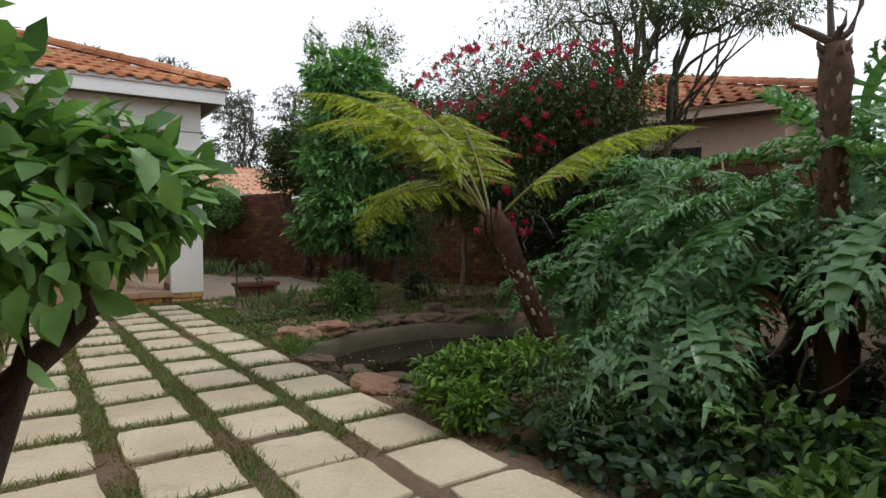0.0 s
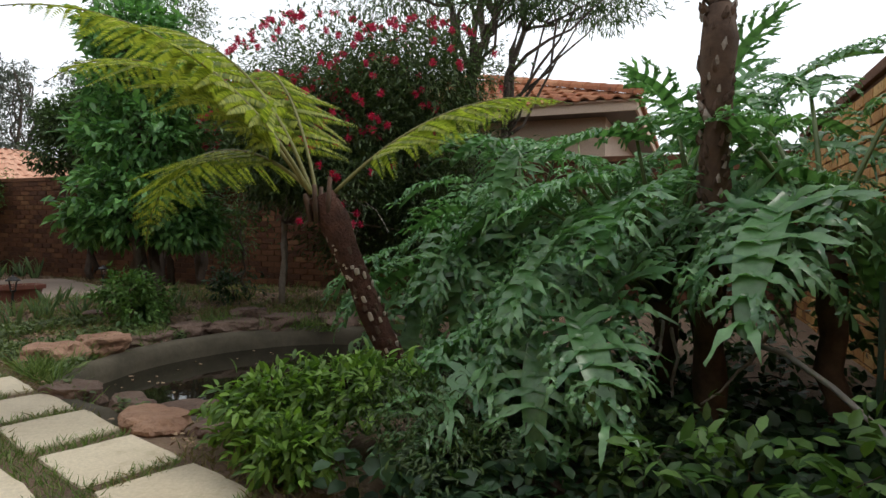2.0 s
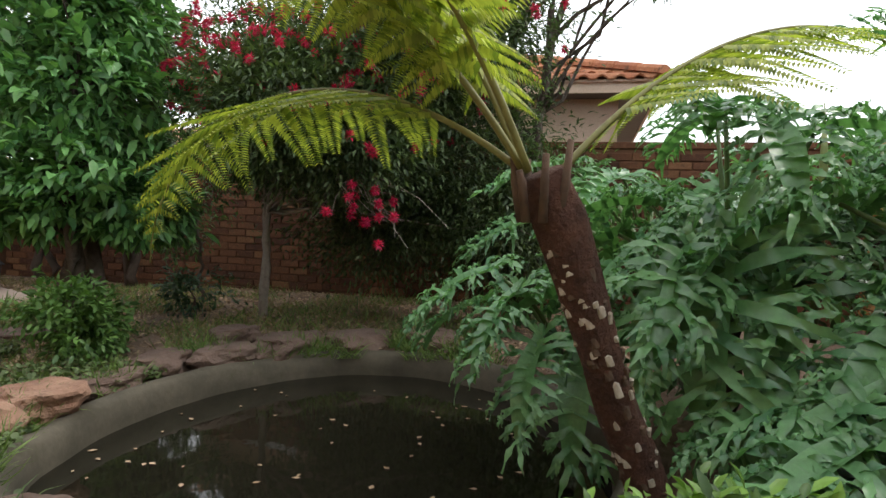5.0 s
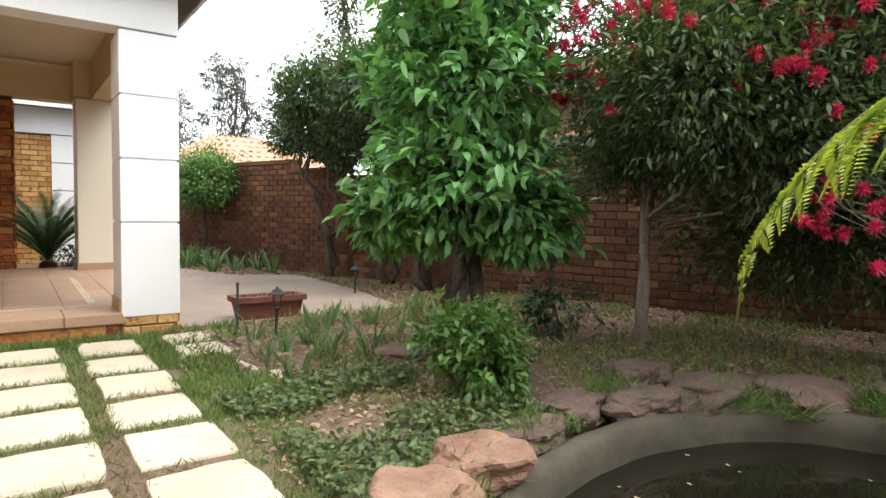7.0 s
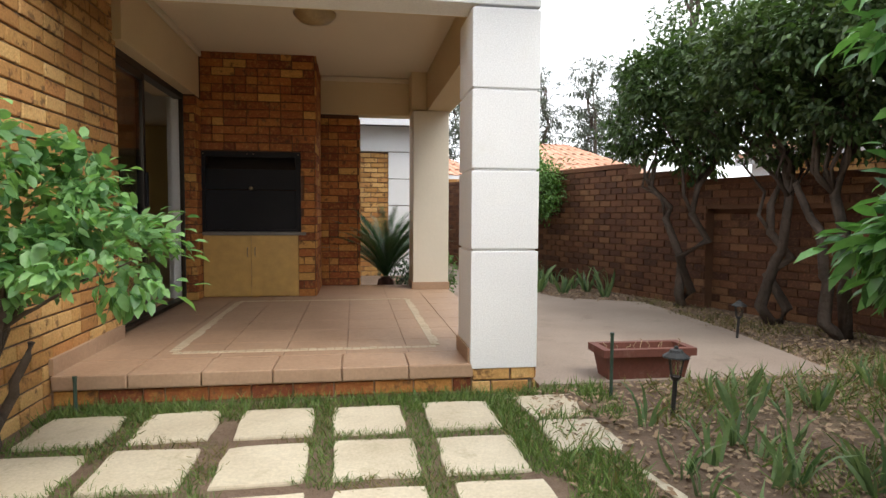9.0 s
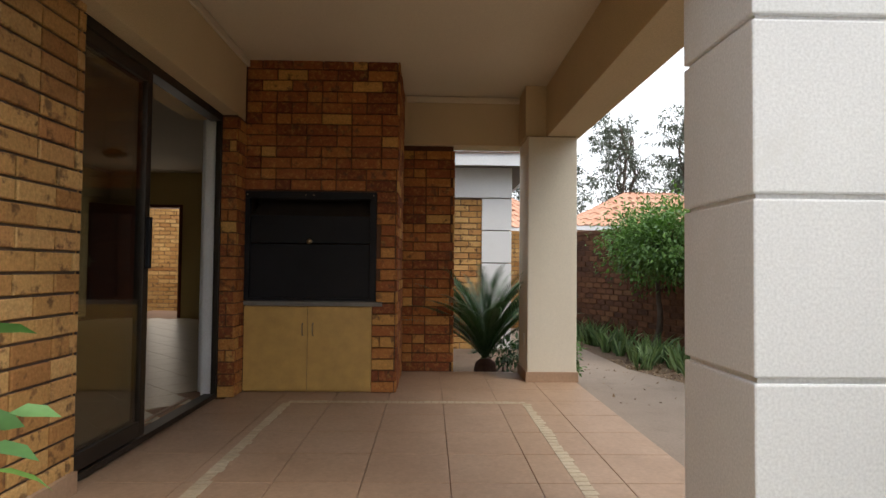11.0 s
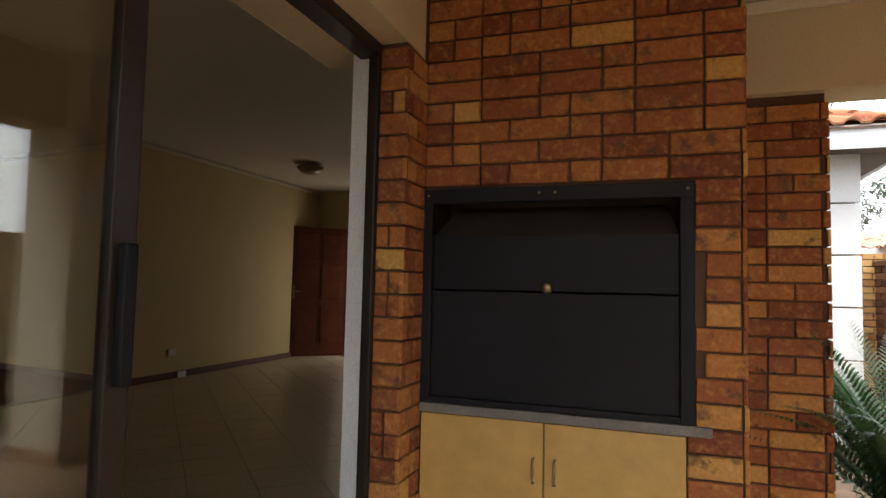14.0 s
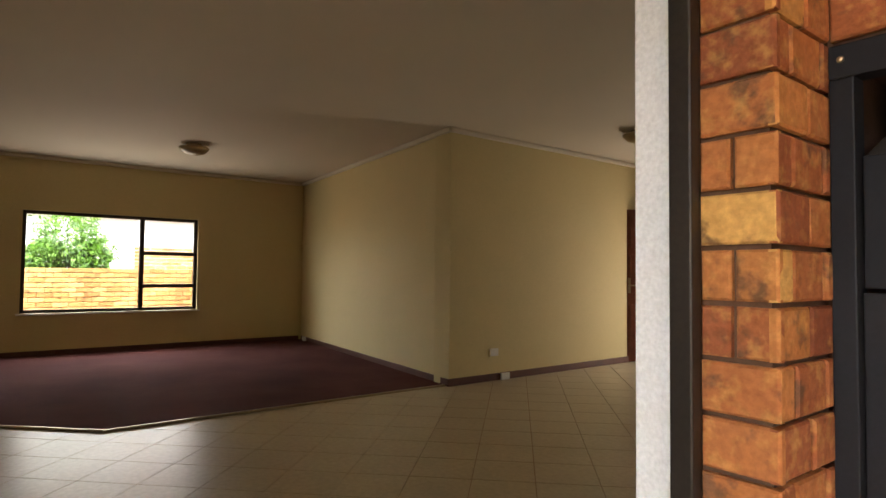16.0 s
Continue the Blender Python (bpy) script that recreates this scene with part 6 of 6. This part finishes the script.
# ---- planter, lantern, stakes ----
pl = thing("planter_trough", (3.8, 0.3, 0.035), "weathered red-brown rectangular planter trough on the concrete", "planter")
bm = bmesh.new()
for z0, z1, i0, i1 in ((0.035, 0.16, 0.03, 0.005), (0.16, 0.2, -0.02, -0.02)):
    lo = [bm.verts.new((x, y, z0)) for x, y in ((3.45 + i0, 0.2 + i0), (4.0 - i0, 0.2 + i0), (4.0 - i0, 0.42 - i0), (3.45 + i0, 0.42 - i0))]
    hi = [bm.verts.new((x, y, z1)) for x, y in ((3.45 + i1, 0.2 + i1), (4.0 - i1, 0.2 + i1), (4.0 - i1, 0.42 - i1), (3.45 + i1, 0.42 - i1))]
    for q in range(4):
        bm.faces.new((lo[q], lo[(q + 1) % 4], hi[(q + 1) % 4], hi[q]))
    bm.faces.new(lo[::-1])
    if z1 > 0.19:
        inn = [bm.verts.new((x, y, z1)) for x, y in ((3.475, 0.225), (3.975, 0.225), (3.975, 0.395), (3.475, 0.395))]
        dn = [bm.verts.new((v.co.x, v.co.y, 0.15)) for v in inn]
        for q in range(4):
            bm.faces.new((hi[q], hi[(q + 1) % 4], inn[(q + 1) % 4], inn[q]))
            bm.faces.new((inn[q], inn[(q + 1) % 4], dn[(q + 1) % 4], dn[q]))
part("trough", bm, M_POTCLAY, pl)
plank(pl, "soil", (3.47, 0.22, 0.12), (3.98, 0.4, 0.165), M_SOIL)
bm = bmesh.new()
for k in range(9):
    x = 3.52 + k * 0.05
    tube(bm, limb((x, 0.3, 0.16), (x + rnd.uniform(-0.05, 0.05), 0.3 + rnd.uniform(-0.08, 0.08), 0.2 + rnd.random() * 0.04), 4, 0.2, k), [0.003] * 5, 5)
part("dry_stalks", bm, M_DRY, pl)
pl.matrix_basis = pose(3.79, 0.17, 0.035) @ Matrix.Diagonal((1.05, 1.0, 1.2, 1))
lt = thing("garden_lantern", (3.6, -0.51, 0.02), "small black solar lantern on a stake", "lantern")
bm = bmesh.new()
tube(bm, [(3.585, -0.51, -0.03), (3.597, -0.51, 0.2)], [0.011, 0.011], 10)
part("stake", bm, M_LAMPBLACK, lt)
bm = bmesh.new()
lathe(bm, [(0.016, 0.2), (0.026, 0.215), (0.028, 0.22)], 12, (3.598, -0.51, 0))
for k in range(4):
    a = k * math.pi / 2 + 0.4
    tube(bm, [(3.598 + 0.026 * math.cos(a), -0.51 + 0.026 * math.sin(a), 0.22), (3.598 + 0.042 * math.cos(a), -0.51 + 0.042 * math.sin(a), 0.31)], [0.004, 0.004], 6)
part("cage", bm, M_LAMPBLACK, lt)
bm = bmesh.new()
lathe(bm, [(0.022, 0.222), (0.037, 0.308)], 4, (3.598, -0.51, 0))
part("pane", bm, M_PANE, lt)
bm = bmesh.new()
lathe(bm, [(0.062, 0.308), (0.06, 0.316), (0.035, 0.334), (0.028, 0.345), (0.012, 0.35), (0.008, 0.362), (0, 0.365)], 12, (3.598, -0.51, 0))
part("cap", bm, M_LAMPBLACK, lt)
copy_thing(lt, pose(5.1, 1.2, 0.02))
lt.matrix_basis = pose(3.52, -0.58, 0.02) @ Matrix.Diagonal((1.1, 1.1, 1.1, 1))
for x, y, h in ((3.33, -0.22, 0.4), (0.44, -0.12, 0.22), (4.05, -7.75, 0.75)):
    sk = thing("garden_stake", (x, y, 0), "thin green plastic garden stake", "stake", "garden stakes")
    bm = bmesh.new()
    tube(bm, [(x, y, -0.03), (x, y, h - 0.03), (x, y, h)], [0.011, 0.01, 0.013], 8)
    part("rod", bm, M_STAKE, sk)

# ---- neighbouring houses ----
ng = thing("house", (12, -2, 0), "neighbouring peach house with a hipped clay tile roof", "house")
m = pose(9.35, -4.85, 0, 0, 0, YAW)
part("wall", boxes(((0.5, 0.5, 0), (7, 6.5, 2.6)), turn=m), M_PEACH, ng)
bm = bmesh.new()
T = lambda x, y, z: m @ Vector((x, y, z))
roof_slope(bm, T(0, 0, 2.7), T(0, 7.0, 2.7), T(3.5, 3.4, 4.0), T(3.5, 3.7, 4.0), 0.22, 0.34)
roof_slope(bm, T(0, 0, 2.7), T(7.2, 0, 2.7), T(3.5, 3.4, 4.0), T(3.6, 3.4, 4.0), 0.22, 0.34)
ridge_tiles(bm, T(0, 0, 2.76), T(3.5, 3.4, 4.06))
ridge_tiles(bm, T(0, 7.0, 2.76), T(3.5, 3.7, 4.06))
part("roof", bm, M_ROOF, ng)
part("fascia", boxes(((0.03, 0.03, 2.56), (0.06, 6.95, 2.72)), ((0.07, 0.03, 2.56), (7.2, 0.06, 2.72)), turn=m), M_PEACH, ng)
part("soffit", boxes(((0.06, 0.06, 2.58), (7, 6.9, 2.599)), turn=m), M_SOFFIT, ng)
for y0 in (1.6, 4.2):
    w1 = part("window", boxes(((0.485, y0, 1.3), (0.5, y0 + 1.2, 2.2)), turn=m), M_BRONZE, ng)
    part("pane", boxes(((0.478, y0 + 0.05, 1.35), (0.484, y0 + 0.57, 2.15)), ((0.478, y0 + 0.63, 1.35), (0.484, y0 + 1.15, 2.15)), turn=m), M_STEEL, w1)
for hx, hy, w, d in ((8.5, 17, 6, 5), (3.5, 18, 5, 5)):
    fh = thing("house", (hx, hy, 0), "distant house with a faded pink tile roof", "house", "distant houses")
    part("wall", boxes(((hx - w / 2 + 0.4, hy - d / 2 + 0.4, 0), (hx + w / 2 - 0.4, hy + d / 2 - 0.4, 2.3))), M_PEACH, fh)
    bm = bmesh.new()
    c = [Vector((hx + sx * w / 2, hy + sy * d / 2, 2.3)) for sx, sy in ((-1, -1), (1, -1), (1, 1), (-1, 1))]
    t0, t1 = Vector((hx - w / 8, hy, 3.5)), Vector((hx + w / 8, hy, 3.5))
    for a, b, e, h in ((c[0], c[1], t0, t1), (c[1], c[2], t1, t1 + Vector((0, 0.05, 0))), (c[2], c[3], t1, t0), (c[3], c[0], t0 + Vector((0, 0.05, 0)), t0)):
        roof_slope(bm, a, b, e, h, 0.3, 0.4)
    part("roof", bm, M_ROOF_PINK, fh)
    part("eave_board", boxes(((hx - w / 2, hy - d / 2, 2.2), (hx + w / 2, hy - d / 2 + 0.05, 2.32))), M_BOARD, fh)
ob_house = thing("house", (9, 2.5, 0), "low brick outbuilding with a white corner and pale tile roof", "house")
plank(ob_house, "wall", (7.92, -0.5, 0), (10.5, 5.0, 1.92), M_MORTAR, bevel=0)
brick_face(ob_house, (7.9, 4.2), -90, 4.7, 0.6, 1.9, None, M_BRICK_GOLD_FAR, seed=81)
plank(ob_house, "white_corner", (7.88, 4.22, 0), (8.3, 5.02, 1.921), M_WHITE)
bm = bmesh.new()
roof_slope(bm, (7.7, 5.2, 1.93), (7.7, -0.7, 1.93), (9.2, 4.0, 2.45), (9.2, 0.5, 2.45), 0.25, 0.36)
part("roof", bm, M_ROOF_PINK, ob_house)
part("eave_board", boxes(((7.72, -0.7, 1.84), (7.75, 5.2, 1.95))), M_BOARD, ob_house)
